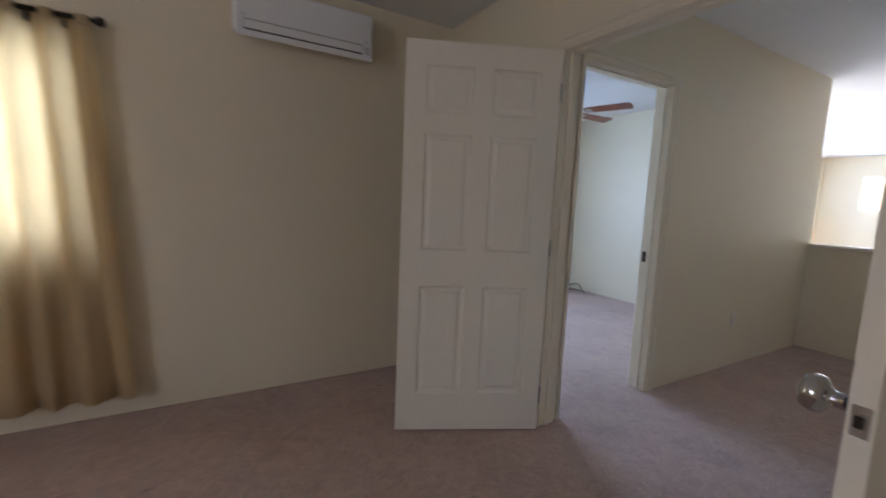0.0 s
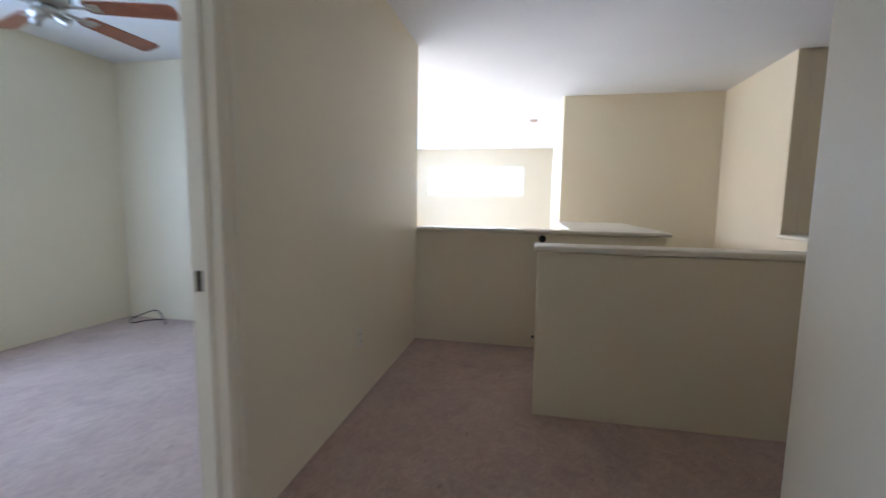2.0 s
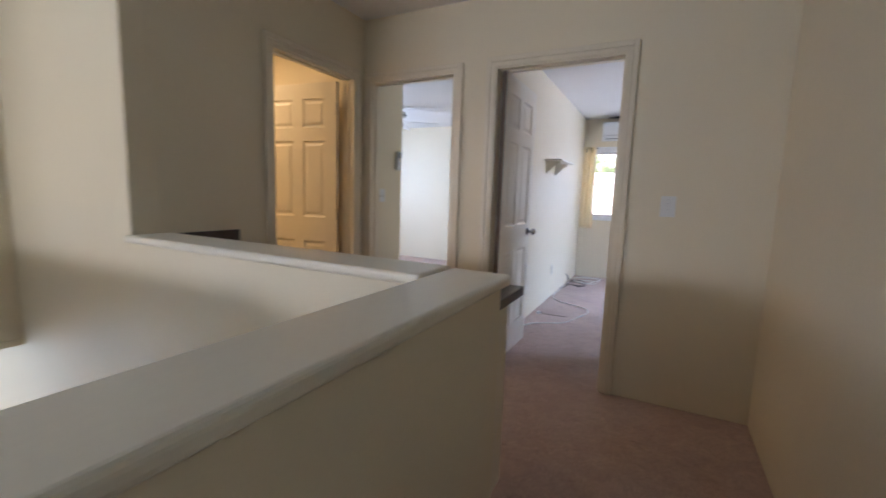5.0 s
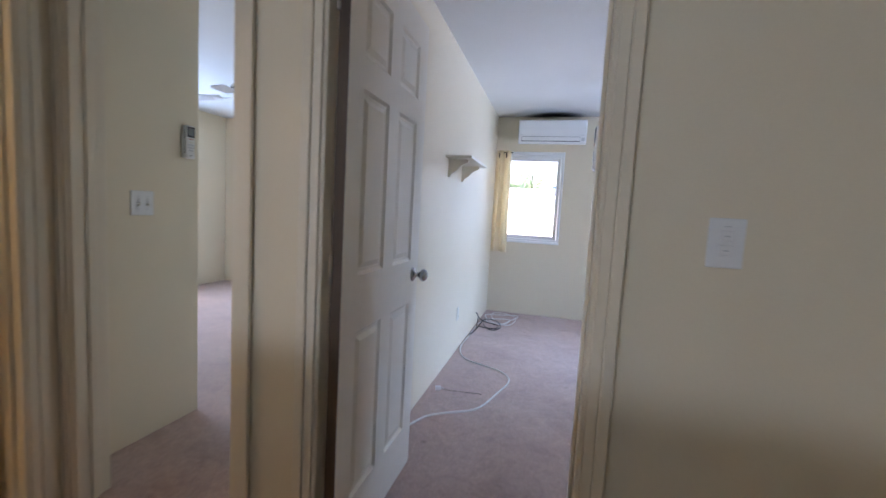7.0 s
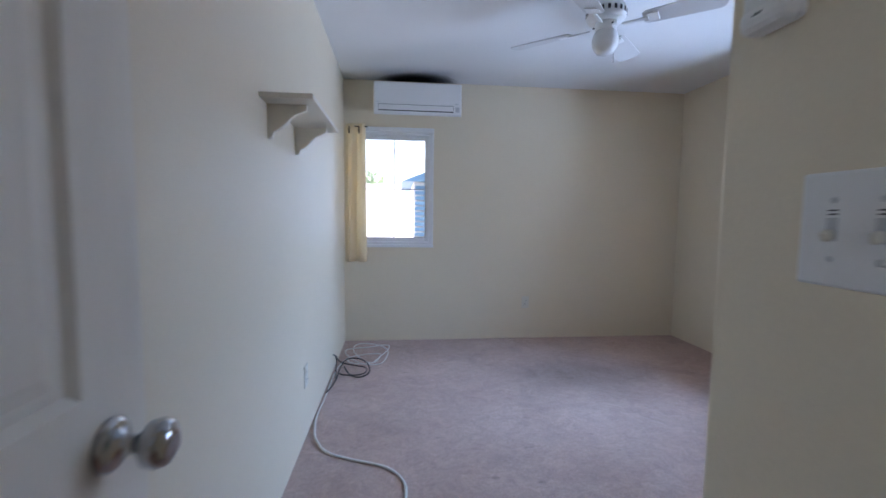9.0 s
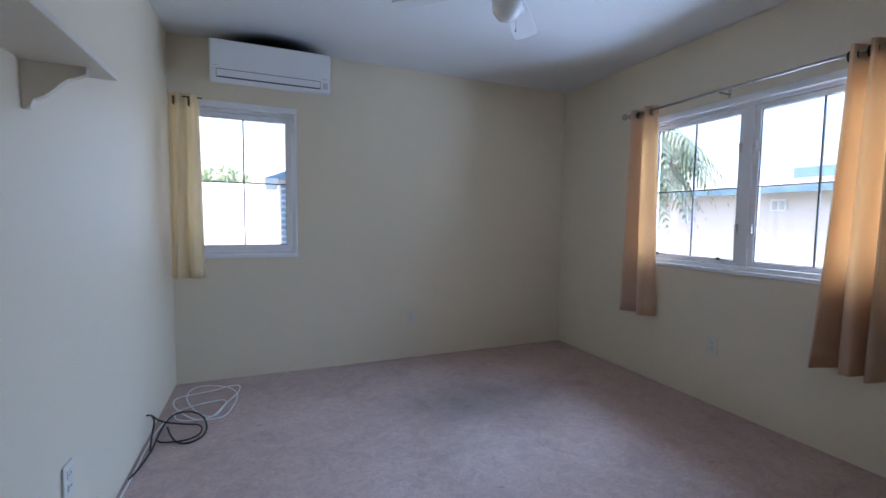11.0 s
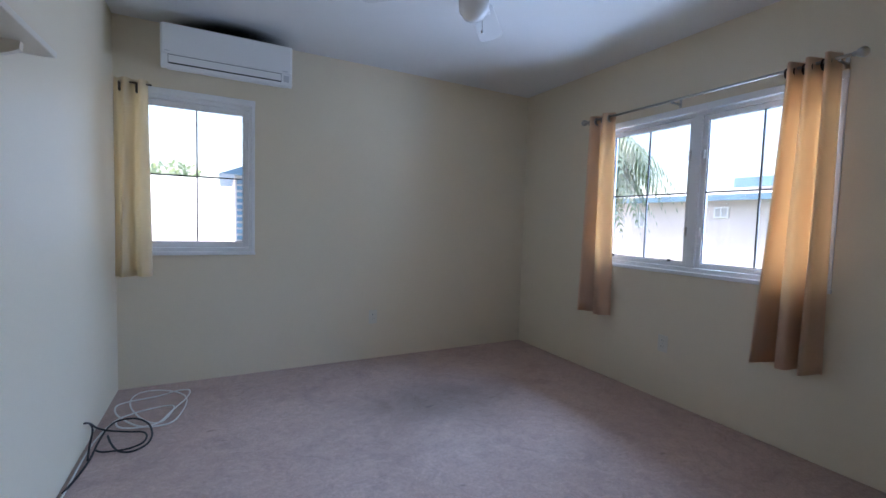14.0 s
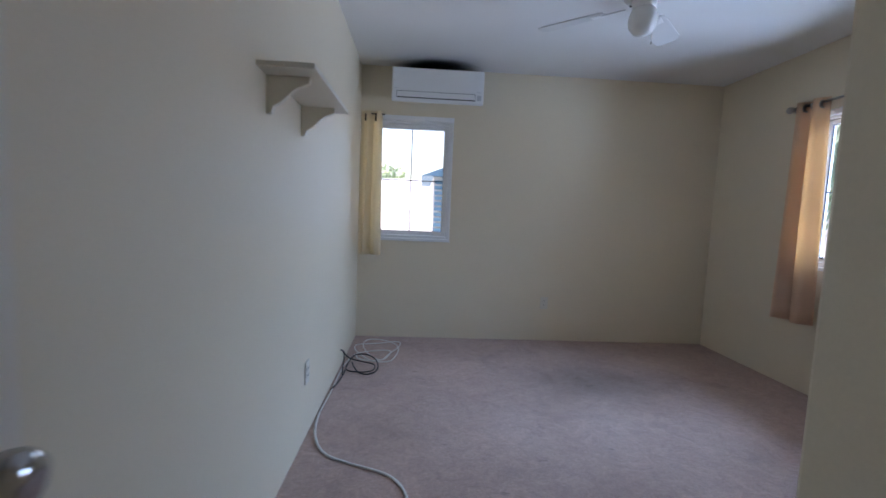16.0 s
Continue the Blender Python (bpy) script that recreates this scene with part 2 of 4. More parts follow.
def glass_material():
    m = bpy.data.materials.new("window_glass")
    m.use_nodes = True
    nt = m.node_tree
    out = nt.nodes["Material Output"]
    nt.nodes.remove(nt.nodes["Principled BSDF"])
    tr, gl, mx, fr = (nt.nodes.new(k) for k in ("ShaderNodeBsdfTransparent", "ShaderNodeBsdfGlossy", "ShaderNodeMixShader", "ShaderNodeFresnel"))
    gl.inputs["Roughness"].default_value = 0.02
    fr.inputs["IOR"].default_value = 1.45
    cap = nt.nodes.new("ShaderNodeMath")
    cap.operation = "MINIMUM"
    cap.inputs[1].default_value = 0.12
    nt.links.new(fr.outputs[0], cap.inputs[0])
    nt.links.new(cap.outputs[0], mx.inputs[0])
    nt.links.new(tr.outputs[0], mx.inputs[1])
    nt.links.new(gl.outputs[0], mx.inputs[2])
    nt.links.new(mx.outputs[0], out.inputs["Surface"])
    return m


GLASS = glass_material()


def glow_material(name, color, strength):
    m = bpy.data.materials.new(name)
    m.use_nodes = True
    b = m.node_tree.nodes["Principled BSDF"]
    b.inputs["Base Color"].default_value = (*color, 1)
    b.inputs["Emission Color"].default_value = (*color, 1)
    b.inputs["Emission Strength"].default_value = strength
    return m


FROST = material("frosted_glass_shade", (0.82, 0.82, 0.80), 0.25, vary=0.01, bump=0)

# ---- mesh helpers ----


def mesh_object(name, bm, mat, parent=None, label="", smooth=False):
    me = bpy.data.meshes.new(name)
    bmesh.ops.recalc_face_normals(bm, faces=bm.faces)
    bm.to_mesh(me)
    bm.free()
    me.materials.append(mat)
    if smooth:
        for p in me.polygons:
            p.use_smooth = True
    ob = new(name, me)
    if parent:
        ob.parent = parent
    if label:
        ob["label"] = label
    return ob


def part(name, bm, mat, parent, label="", smooth=False):
    return mesh_object(name, bm, mat, parent, label, smooth)


def base(name, m, label, category, group="", kind=""):
    """An Empty at a thing's base, to parent its parts."""
    ob = new(name)
    ob.matrix_world = m
    ob.empty_display_size = 0.1
    return tagged(ob, label, category, group, kind)


def add_box(bm, x0, x1, y0, y1, z0, z1, bevel=0.0, seg=2):
    r = bmesh.ops.create_cube(bm, size=1)
    vs = r["verts"]
    for v in vs:
        v.co = Vector(((x0 + x1) / 2 + v.co.x * (x1 - x0), (y0 + y1) / 2 + v.co.y * (y1 - y0), (z0 + z1) / 2 + v.co.z * (z1 - z0)))
    if bevel:
        es = list({e for v in vs for e in v.link_edges})
        bmesh.ops.bevel(bm, geom=es, offset=bevel, segments=seg, affect="EDGES", profile=0.5)
    return bm


def box(x0, x1, y0, y1, z0, z1, bevel=0.0, seg=2):
    return add_box(bmesh.new(), x0, x1, y0, y1, z0, z1, bevel, seg)


def lathe(profile, n=24, axis="Z"):
    """A turned shape from (radius, height) pairs."""
    bm = bmesh.new()
    rings = []
    for r, h in profile:
        if r < 1e-5:
            rings.append([bm.verts.new((0, 0, h))])
        else:
            rings.append([bm.verts.new((r * math.cos(2 * math.pi * i / n), r * math.sin(2 * math.pi * i / n), h)) for i in range(n)])
    for a, b in zip(rings, rings[1:]):
        for i in range(n):
            j = (i + 1) % n
            if len(a) == 1 and len(b) > 1:
                bm.faces.new((a[0], b[i], b[j]))
            elif len(b) == 1 and len(a) > 1:
                bm.faces.new((a[i], a[j], b[0]))
            elif len(a) > 1:
                bm.faces.new((a[i], a[j], b[j], b[i]))
    for ring, flip in ((rings[0], True), (rings[-1], False)):
        if len(ring) > 1:
            bm.faces.new(ring[::-1] if flip else ring)
    if axis == "X":
        bmesh.ops.transform(bm, matrix=Matrix.Rotation(radians(90), 4, "Y"), verts=bm.verts)
    if axis == "Y":
        bmesh.ops.transform(bm, matrix=Matrix.Rotation(radians(-90), 4, "X"), verts=bm.verts)
    return bm


def moved(bm, m):
    bmesh.ops.transform(bm, matrix=m, verts=bm.verts)
    return bm


def tube(points, radius, n=8, smooth_steps=6):
    """A round cord along a smooth line through the points."""
    pts = [Vector(p) for p in points]
    path = []
    for i in range(len(pts) - 1):
        p0, p1, p2, p3 = pts[max(i - 1, 0)], pts[i], pts[i + 1], pts[min(i + 2, len(pts) - 1)]
        for k in range(smooth_steps):
            t = k / smooth_steps
            path.append(0.5 * ((2 * p1) + (p2 - p0) * t + (2 * p0 - 5 * p1 + 4 * p2 - p3) * t * t + (3 * p1 - p0 - 3 * p2 + p3) * t ** 3))
    path.append(pts[-1])
    bm = bmesh.new()
    rings = []
    for i, p in enumerate(path):
        d = (path[min(i + 1, len(path) - 1)] - path[max(i - 1, 0)]).normalized()
        side = d.cross(Vector((0, 0, 1)))
        side = side.normalized() if side.length > 1e-3 else Vector((1, 0, 0))
        up = side.cross(d)
        rings.append([bm.verts.new(p + radius * (math.cos(a) * side + math.sin(a) * up)) for a in (2 * math.pi * k / n for k in range(n))])
    for a, b in zip(rings, rings[1:]):
        for k in range(n):
            bm.faces.new((a[k], a[(k + 1) % n], b[(k + 1) % n], b[k]))
    bm.faces.new(rings[0][::-1])
    bm.faces.new(rings[-1])
    return bm


def prism(outline, y0, y1, axis="Y"):
    """A plate with the given outline (a, z), between y0 and y1."""
    bm = bmesh.new()
    f = [bm.verts.new((a, y0, z)) for a, z in outline]
    g = [bm.verts.new((a, y1, z)) for a, z in outline]
    bm.faces.new(f)
    bm.faces.new(g[::-1])
    for i in range(len(f)):
        j = (i + 1) % len(f)
        bm.faces.new((f[i], g[i], g[j], f[j]))
    if axis == "X":
        bmesh.ops.transform(bm, matrix=Matrix.Rotation(radians(90), 4, "Z"), verts=bm.verts)
    return bm


def wall(name, axis, c0, c1, a0, a1, z0, z1, holes=(), mat=None, label="cream painted plaster wall", bevel=0.006):
    """A wall between two planes of the axis, with openings (a0, a1, z0, z1) cut through it."""
    us = sorted({a0, a1, *(v for h in holes for v in h[:2] if a0 < v < a1)})
    zs = sorted({z0, z1, *(v for h in holes for v in h[2:] if z0 < v < z1)})
    solid = {}
    for i in range(len(us) - 1):
        for j in range(len(zs) - 1):
            u, z = (us[i] + us[i + 1]) / 2, (zs[j] + zs[j + 1]) / 2
            solid[i, j] = not any(h[0] < u < h[1] and h[2] < z < h[3] for h in holes)
    bm = bmesh.new()
    cache = {}

    def vert(i, j, c):
        if (i, j, c) not in cache:
            cache[i, j, c] = bm.verts.new((c, us[i], zs[j]) if axis == "x" else (us[i], c, zs[j]))
        return cache[i, j, c]

    for (i, j), s in solid.items():
        if not s:
            continue
        for c in (c0, c1):
            bm.faces.new((vert(i, j, c), vert(i + 1, j, c), vert(i + 1, j + 1, c), vert(i, j + 1, c)))
        for di, dj, e in ((-1, 0, ((i, j), (i, j + 1))), (1, 0, ((i + 1, j), (i + 1, j + 1))), (0, -1, ((i, j), (i + 1, j))), (0, 1, ((i, j + 1), (i + 1, j + 1)))):
            if not solid.get((i + di, j + dj), False):
                (p, q) = e
                bm.faces.new((vert(*p, c0), vert(*q, c0), vert(*q, c1), vert(*p, c1)))
    bmesh.ops.recalc_face_normals(bm, faces=bm.faces)
    bmesh.ops.dissolve_limit(bm, angle_limit=0.01, verts=bm.verts, edges=bm.edges)
    ob = mesh_object(name, bm, mat or WALL)
    if bevel:
        md = ob.modifiers.new("soft_edges", "BEVEL")
        md.width, md.segments, md.limit_method = bevel, 2, "ANGLE"
    return tagged(ob, label, "wall", kind="structure")


# ---- shell ----
TOP = 2.6
LOW = -2.7
H1, H2 = 2.51, 2.42

wall("wall_landing_south", "y", -1.685, -1.565, -4.60, -1.32, 0, TOP, [(-2.218, -1.368, -1, 2.068)])
wall("wall_double_door", "x", -1.32, -1.20, -4.70, 1.70, 0, TOP, [(-1.563, -0.02, -1, 2.075)])
wall("wall_corridor_north", "y", 0.218, 0.345, -2.478, -1.32, 0, TOP)
wall("wall_hall_east", "x", -2.478, -2.37, 0.345, 3.20, 0, TOP)
wall("wall_hall_north", "y", 3.20, 3.32, -7.10, -2.37, 0, TOP, [(-4.060, -3.245, -1, 2.064), (-5.090, -4.352, -1, 2.064)])
wall("wall_hall_west", "x", -5.25, -5.14, 1.62, 3.20, 0, TOP, [(2.31, 3.09, -1, 2.068)])
wall("wall_stair_north", "y", 1.51, 1.62, -11.25, -5.14, LOW, TOP, bevel=0)
wall("wall_block_east", "x", -6.56, -6.443, -0.243, 1.51, 0.245, TOP)
wall("wall_block_south", "y", -0.243, -0.13, -8.60, -6.56, 0.245, TOP)
wall("wall_block_west", "x", -8.60, -8.49, -0.13, 1.51, 0.245, TOP)
tagged(mesh_object("ceiling_block_soffit", box(-8.6, -6.443, -0.243, 1.51, 0.205, 0.245), WALL), "cream painted soffit under the raised wall block", "ceiling", kind="structure")
wall("wall_living_far", "x", -11.40, -11.25, -3.88, 1.62, LOW, TOP, [(-3.06, -0.77, 1.42, 2.09), (-3.4, -0.4, -2.4, 0.0)])
wall("wall_living_south", "y", -3.88, -3.73, -11.25, -4.64, LOW, TOP, [(-10.47, -8.98, 1.52, 1.97), (-7.5, -5.1, 1.46, 2.05), (-10.2, -7.0, -2.4, 0.0)])
wall("wall_south_room_west", "x", -4.64, -4.56, -4.70, -1.685, LOW, TOP)
wall("wall_south_room_south", "y", -4.70, -4.60, -4.56, -1.32, 0, TOP, [(-3.1, -1.5, 0.95, 1.98)])
wall("wall_first_room_south", "y", -2.80, -2.69, -1.20, 3.5, 0, TOP, [(1.0, 2.6, 0.93, 1.95)])
wall("wall_first_room_east", "x", 3.5, 3.6, -2.80, 1.70, 0, TOP, [(0.1, 1.5, 0.93, 1.95)])
wall("wall_first_room_north", "y", 1.60, 1.70, -1.20, 3.5, 0, TOP)
west_wall = wall("wall_bedroom_west", "x", -4.26, -4.143, 3.32, 7.366, 0, TOP)
# the wall stands half a degree out of square
west_wall.matrix_world = pose(-4.143, 5.25, 0) @ pose(0, 0, 0, 0, 0, 0.42) @ pose(4.143, -5.25, 0)
wall("wall_bedroom_north", "y", 7.366, 7.50, -8.30, -0.73, 0, TOP, [(-4.06, -3.345, 0.915, 1.99)])
wall("wall_bedroom_east", "x", -0.87, -0.73, 3.32, 7.366, 0, TOP, [(4.93, 6.375, 0.895, 1.95)])
wall("wall_bedroom_entry", "x", -3.209, -3.10, 3.32, 3.92, 0, TOP)
wall("wall_bedroom_closet", "y", 3.81, 3.92, -3.10, -0.87, 0, TOP)
wall("wall_west_room_entry", "x", -5.41, -5.30, 3.32, 3.99, 0, TOP)
wall("wall_west_room_south", "y", 3.88, 3.99, -8.20, -5.41, 0, TOP)
wall("wall_west_room_west", "x", -8.30, -8.20, 3.32, 7.366, 0, TOP, [(4.8, 6.4, 0.95, 1.95)])
wall("wall_bath_west", "x", -7.10, -7.0, 1.62, 3.20, 0, TOP)

# half walls round the stair
HALF = "cream painted half wall beside the stairwell"
wall("half_wall_near", "x", -3.565, -3.405, -0.545, 1.655, LOW, 0.942, label=HALF)
wall("half_wall_north", "y", 1.51, 1.655, -5.14, -3.567, LOW, 0.95, label=HALF, bevel=0)
wall("half_wall_far", "x", -4.72, -4.585, -1.683, 0.455, LOW, 0.965, label=HALF)
wall("half_wall_ledge", "y", -0.243, 0.455, -6.441, -4.722, LOW, 0.965, label="cream painted boxed half wall under a deep ledge")


def cap(name, x0, x1, y0, y1, z0, z1, label):
    bm = box(x0, x1, y0, y1, z0 - 0.006, z1, 0.013, 4)
    return tagged(mesh_object(name, bm, CAP, smooth=False), label, "trim", kind="structure")


CL = "white painted wooden cap on the half wall"
cap("trim_cap_near", -3.590, -3.385, -0.568, 1.690, 0.950, 0.980, CL)
cap("trim_cap_north", -5.14, -3.592, 1.475, 1.690, 0.958, 0.986, CL)
cap("trim_cap_far", -4.755, -4.557, -1.56, 0.485, 0.972, 1.002, CL)
cap("trim_cap_ledge", -6.440, -4.756, -0.268, 0.485, 0.974, 1.004, "deep white painted ledge top beyond the stair")

# floors
fl = bmesh.new()
for r in ((-4.583, -1.26, -1.625, -0.40), (-3.405, -2.42, -0.40, 3.26), (-1.26, 3.55, -2.75, 1.65), (-2.42, -1.26, -0.40, 0.29),
          (-5.20, -3.405, 1.60, 3.26), (-4.60, -1.26, -4.65, -1.625), (-8.25, -0.80, 3.26, 7.43)):
    add_box(fl, *r, -0.25, 0.0)
floor = tagged(mesh_object("floor", fl, CARPET), "worn mauve-beige cut-pile carpet with faint stains", "floor", kind="structure")
tagged(mesh_object("floor_bath", box(-7.05, -5.20, 1.60, 3.26, -0.25, -0.004), TRIM), "pale vinyl bathroom floor", "floor", kind="structure")
tagged(mesh_object("floor_living", box(-11.4, -3.4, -3.9, 1.62, LOW - 0.2, LOW), CARPET), "mauve-beige carpet in the room below", "floor", kind="structure")

# ceilings and roof
tagged(mesh_object("ceiling", box(-11.4, 3.6, -4.70, 3.26, H1, 2.56), CEIL), "flat white painted ceiling with fine texture", "ceiling", kind="structure")
tagged(mesh_object("ceiling_bedrooms", box(-8.3, -0.73, 3.26, 7.5, H2, 2.56), CEIL), "flat white painted bedroom ceiling", "ceiling", kind="structure")
_rf = box(-11.5, 3.7, -5.0, 3.40, 2.60, 2.75)
add_box(_rf, -8.4, 0.10, 3.40, 8.30, 2.60, 2.75)
tagged(mesh_object("roof", _rf, ROOFW), "pale roof over the house", "roof", kind="structure")

# stairs
stairs = base("staircase", pose(-4.08, -0.4, 0), "carpeted staircase going down between half walls", "stairs")
for i in range(7):
    y0 = -0.40 + i * 0.272
    part("step", moved(box(-4.583, -3.577, y0 - 0.02, y0 + 0.272, -0.18 * (i + 1) - 0.25, -0.18 * (i + 1), 0.015, 2), pose(4.08, 0.4, 0)), CARPET, stairs)
for i in range(8):
    x1 = -4.583 - i * 0.27
    part("step", moved(box(x1 - 0.27, x1 + 0.02, 0.457, 1.508, -1.26 - 0.18 * (i + 1) - 0.25, -1.26 - 0.18 * (i + 1), 0.015, 2), pose(4.08, 0.4, 0)), CARPET, stairs)

# ---- door frames and doors ----


def door_frame(name, axis, c0, c1, a0, a1, top, casing=0.058, sides=(1, 1), lo_casing=None, hi_casing=None):
    """Jambs lining an opening, and flat casings with a stepped edge on both faces of the wall."""
    ob = base(name, pose((c0 + c1) / 2 if axis == "x" else (a0 + a1) / 2, (a0 + a1) / 2 if axis == "x" else (c0 + c1) / 2, 0),
              "cream painted wooden door frame with moulded casing", "door frame", kind="structure")
    inv = ob.matrix_world.inverted()

    def put(nm, u0, u1, d0, d1, z0, z1, bev=0.003):
        bm = box(d0, d1, u0, u1, z0, z1, bev, 1) if axis == "x" else box(u0, u1, d0, d1, z0, z1, bev, 1)
        return part(nm, moved(bm, inv), TRIM, ob)

    t = 0.018
    put("jamb", a0, a0 + t, c0 - 0.004, c1 + 0.004, 0.001, top)
    put("jamb", a1 - t, a1, c0 - 0.004, c1 + 0.004, 0.001, top)
    put("head_jamb", a0 + t, a1 - t, c0 - 0.004, c1 + 0.004, top - t, top)
    mid = (c0 + c1) / 2
    put("stop", a0 + t, a0 + t + 0.01, mid - 0.015, mid + 0.015, 0.001, top - t)
    put("stop", a1 - t - 0.01, a1 - t, mid - 0.015, mid + 0.015, 0.001, top - t)
    put("stop", a0 + t + 0.01, a1 - t - 0.01, mid - 0.015, mid + 0.015, top - t - 0.01, top - t)
    lo_c, hi_c = casing if lo_casing is None else lo_casing, casing if hi_casing is None else hi_casing
    for side, (s0, s1) in zip(sides, ((c0 - 0.018, c0 - 0.0035), (c1 + 0.0035, c1 + 0.018))):
        if not side:
            continue
        e0, e1 = (s0 + 0.006, s1) if s1 <= c0 else (s0, s1 - 0.006)
        if lo_c:
            put("casing", a0 - lo_c, a0 - lo_c * 0.45, s0, s1, 0.001, top + casing)
            put("casing_step", a0 - lo_c * 0.45, a0 + 0.006, e0, e1, 0.001, top + casing * 0.45)
        if hi_c:
            put("casing", a1 + hi_c * 0.45, a1 + hi_c, s0, s1, 0.001, top + casing)
            put("casing_step", a1 - 0.006, a1 + hi_c * 0.45, e0, e1, 0.001, top + casing * 0.45)
        put("head_casing", a0 - lo_c * 0.45, a1 + hi_c * 0.45, s0, s1, top + casing * 0.45, top + casing)
        put("head_casing_step", a0 + 0.006, a1 - 0.006, e0, e1, top - 0.006, top + casing * 0.45)
    return ob


door_frame("door_frame_south_room", "y", -1.685, -1.565, -2.218, -1.368, 2.068, hi_casing=0.018)
door_frame("door_frame_double", "x", -1.32, -1.20, -1.563, -0.02, 2.075, lo_casing=0.0)
door_frame("door_frame_bedroom", "y", 3.20, 3.32, -4.060, -3.245, 2.064, hi_casing=0.055, sides=(1, 0))
door_frame("door_frame_west_room", "y", 3.20, 3.32, -5.090, -4.352, 2.064, casing=0.046, hi_casing=0.062, sides=(1, 0))
door_frame("door_frame_bath", "x", -5.25, -5.14, 2.31, 3.09, 2.068)

# strike plate on the south room jamb
tagged(mesh_object("strike_plate", box(-2.203, -2.196, -1.672, -1.645, 0.90, 0.97, 0.002, 1), BRONZE), "small metal strike plate on the door jamb", "strike plate")


def door_mesh(w, h, t):
    """A six-panel leaf from (0, 0) to (w, h) in x and z, with sunk mouldings and raised fields on both faces."""
    stile, mid = 0.105, 0.095
    pw = (w - 2 * stile - mid) / 2
    xs = [0, stile, stile + pw, stile + pw + mid, w - stile, w]
    zs = [0, 0.21, 0.80, 0.99, 1.585, 1.685, h - 0.115, h]
    bm = bmesh.new()

    def ring(x0, x1, z0, z1, y):
        return [bm.verts.new((x, y, z)) for x, z in ((x0, z0), (x1, z0), (x1, z1), (x0, z1))]

    for s in (-1, 1):
        y = s * t / 2
        for i in range(5):
            for j in range(7):
                x0, x1, z0, z1 = xs[i], xs[i + 1], zs[j], zs[j + 1]
                r = ring(x0, x1, z0, z1, y)
                if i in (1, 3) and j in (1, 3, 5):
                    for inset, depth in ((0.010, 0.009), (0.022, 0.010), (0.040, 0.003)):
                        q = ring(x0 + inset, x1 - inset, z0 + inset, z1 - inset, y - s * depth)
                        for k in range(4):
                            bm.faces.new((r[k], r[(k + 1) % 4], q[(k + 1) % 4], q[k]))
                        r = q
                bm.faces.new(r)
    bmesh.ops.remove_doubles(bm, verts=bm.verts, dist=1e-5)
    rim = {}
    for v in bm.verts:
        if abs(abs(v.co.y) - t / 2) < 1e-6:
            rim[round(v.co.x, 5), round(v.co.z, 5), v.co.y > 0] = v
    for j in range(7):
        for x in (0, w):
            k0, k1 = (round(x, 5), round(zs[j], 5)), (round(x, 5), round(zs[j + 1], 5))
            bm.faces.new((rim[(*k0, False)], rim[(*k1, False)], rim[(*k1, True)], rim[(*k0, True)]))
    for i in range(5):
        for z in (0, h):
            k0, k1 = (round(xs[i], 5), round(z, 5)), (round(xs[i + 1], 5), round(z, 5))
            bm.faces.new((rim[(*k0, False)], rim[(*k1, False)], rim[(*k1, True)], rim[(*k0, True)]))
    return bm


KNOB = [(0.031, 0.0), (0.031, 0.004), (0.024, 0.010), (0.012, 0.013), (0.0105, 0.030), (0.016, 0.036), (0.0255, 0.043), (0.0275, 0.053), (0.024, 0.063), (0.013, 0.069), (0.0, 0.070)]


def door(name, hinge, angle, w, h, knob_sides=(-1, 1), label="white six-panel door standing open", knob=CHROME, plate=True, hinge_side=1, size=1.0, knob_z=0.94, dark_edge=False):
    """A leaf hung at hinge; its width runs along the heading angle (degrees from +x)."""
    t = 0.035
    ob = base(name, pose(hinge[0], hinge[1], 0.012, 0, 0, angle), label, "door", kind="structure")
    part("leaf", door_mesh(w, h, t), DOORP, ob)
    for s in knob_sides:
        part("door_knob", moved(lathe(KNOB, 24, "Y"), Matrix.Translation((w - 0.068, s * t / 2, knob_z)) @ Matrix.Diagonal((size, s * size, size, 1))), knob, ob, "polished metal round door knob", smooth=True)
    if plate:
        pl = part("latch_plate", box(w - 0.0005, w + 0.0015, -0.012, 0.012, knob_z - 0.025, knob_z + 0.025, 0.0008, 1), NICKEL, ob)
        part("latch_bolt", box(w + 0.001, w + 0.010, -0.006, 0.006, knob_z - 0.009, knob_z + 0.009, 0.002, 2), BRONZE, ob)
    if dark_edge:
        # thin dark brown strip over the whole hinge edge
        part("hinge_edge", box(-0.003, -0.0003, -t / 2 - 0.001, t / 2 - 0.001, 0.002, h - 0.002), BROWNEDGE, ob, "dark brown wooden edge")
    for z in (0.2, 1.02, 1.82):
        part("hinge", moved(lathe([(0.006, -0.045), (0.006, 0.045)], 10), Matrix.Translation((-0.004, hinge_side * t / 2, z))), NICKEL, ob)
    return ob


# double doors of the first room, the bedroom door and the bathroom door
door("door_left_leaf", (-1.172, -1.535), -25.5, 0.79, 2.03, knob_sides=(), plate=False)
door("door_right_leaf", (-1.178, -0.033), -3.5, 0.765, 2.03, knob_sides=(-1,), size=1.27)
door("door_bedroom", (-3.9925, 3.200), 90.0, 0.724, 2.02, knob_sides=(-1, 1), knob_z=0.924, dark_edge=True)
door("door_bath", (-5.262, 3.03), 187.0, 0.715, 2.02, knob_sides=(-1, 1), knob=NICKEL)

# ---- windows ----


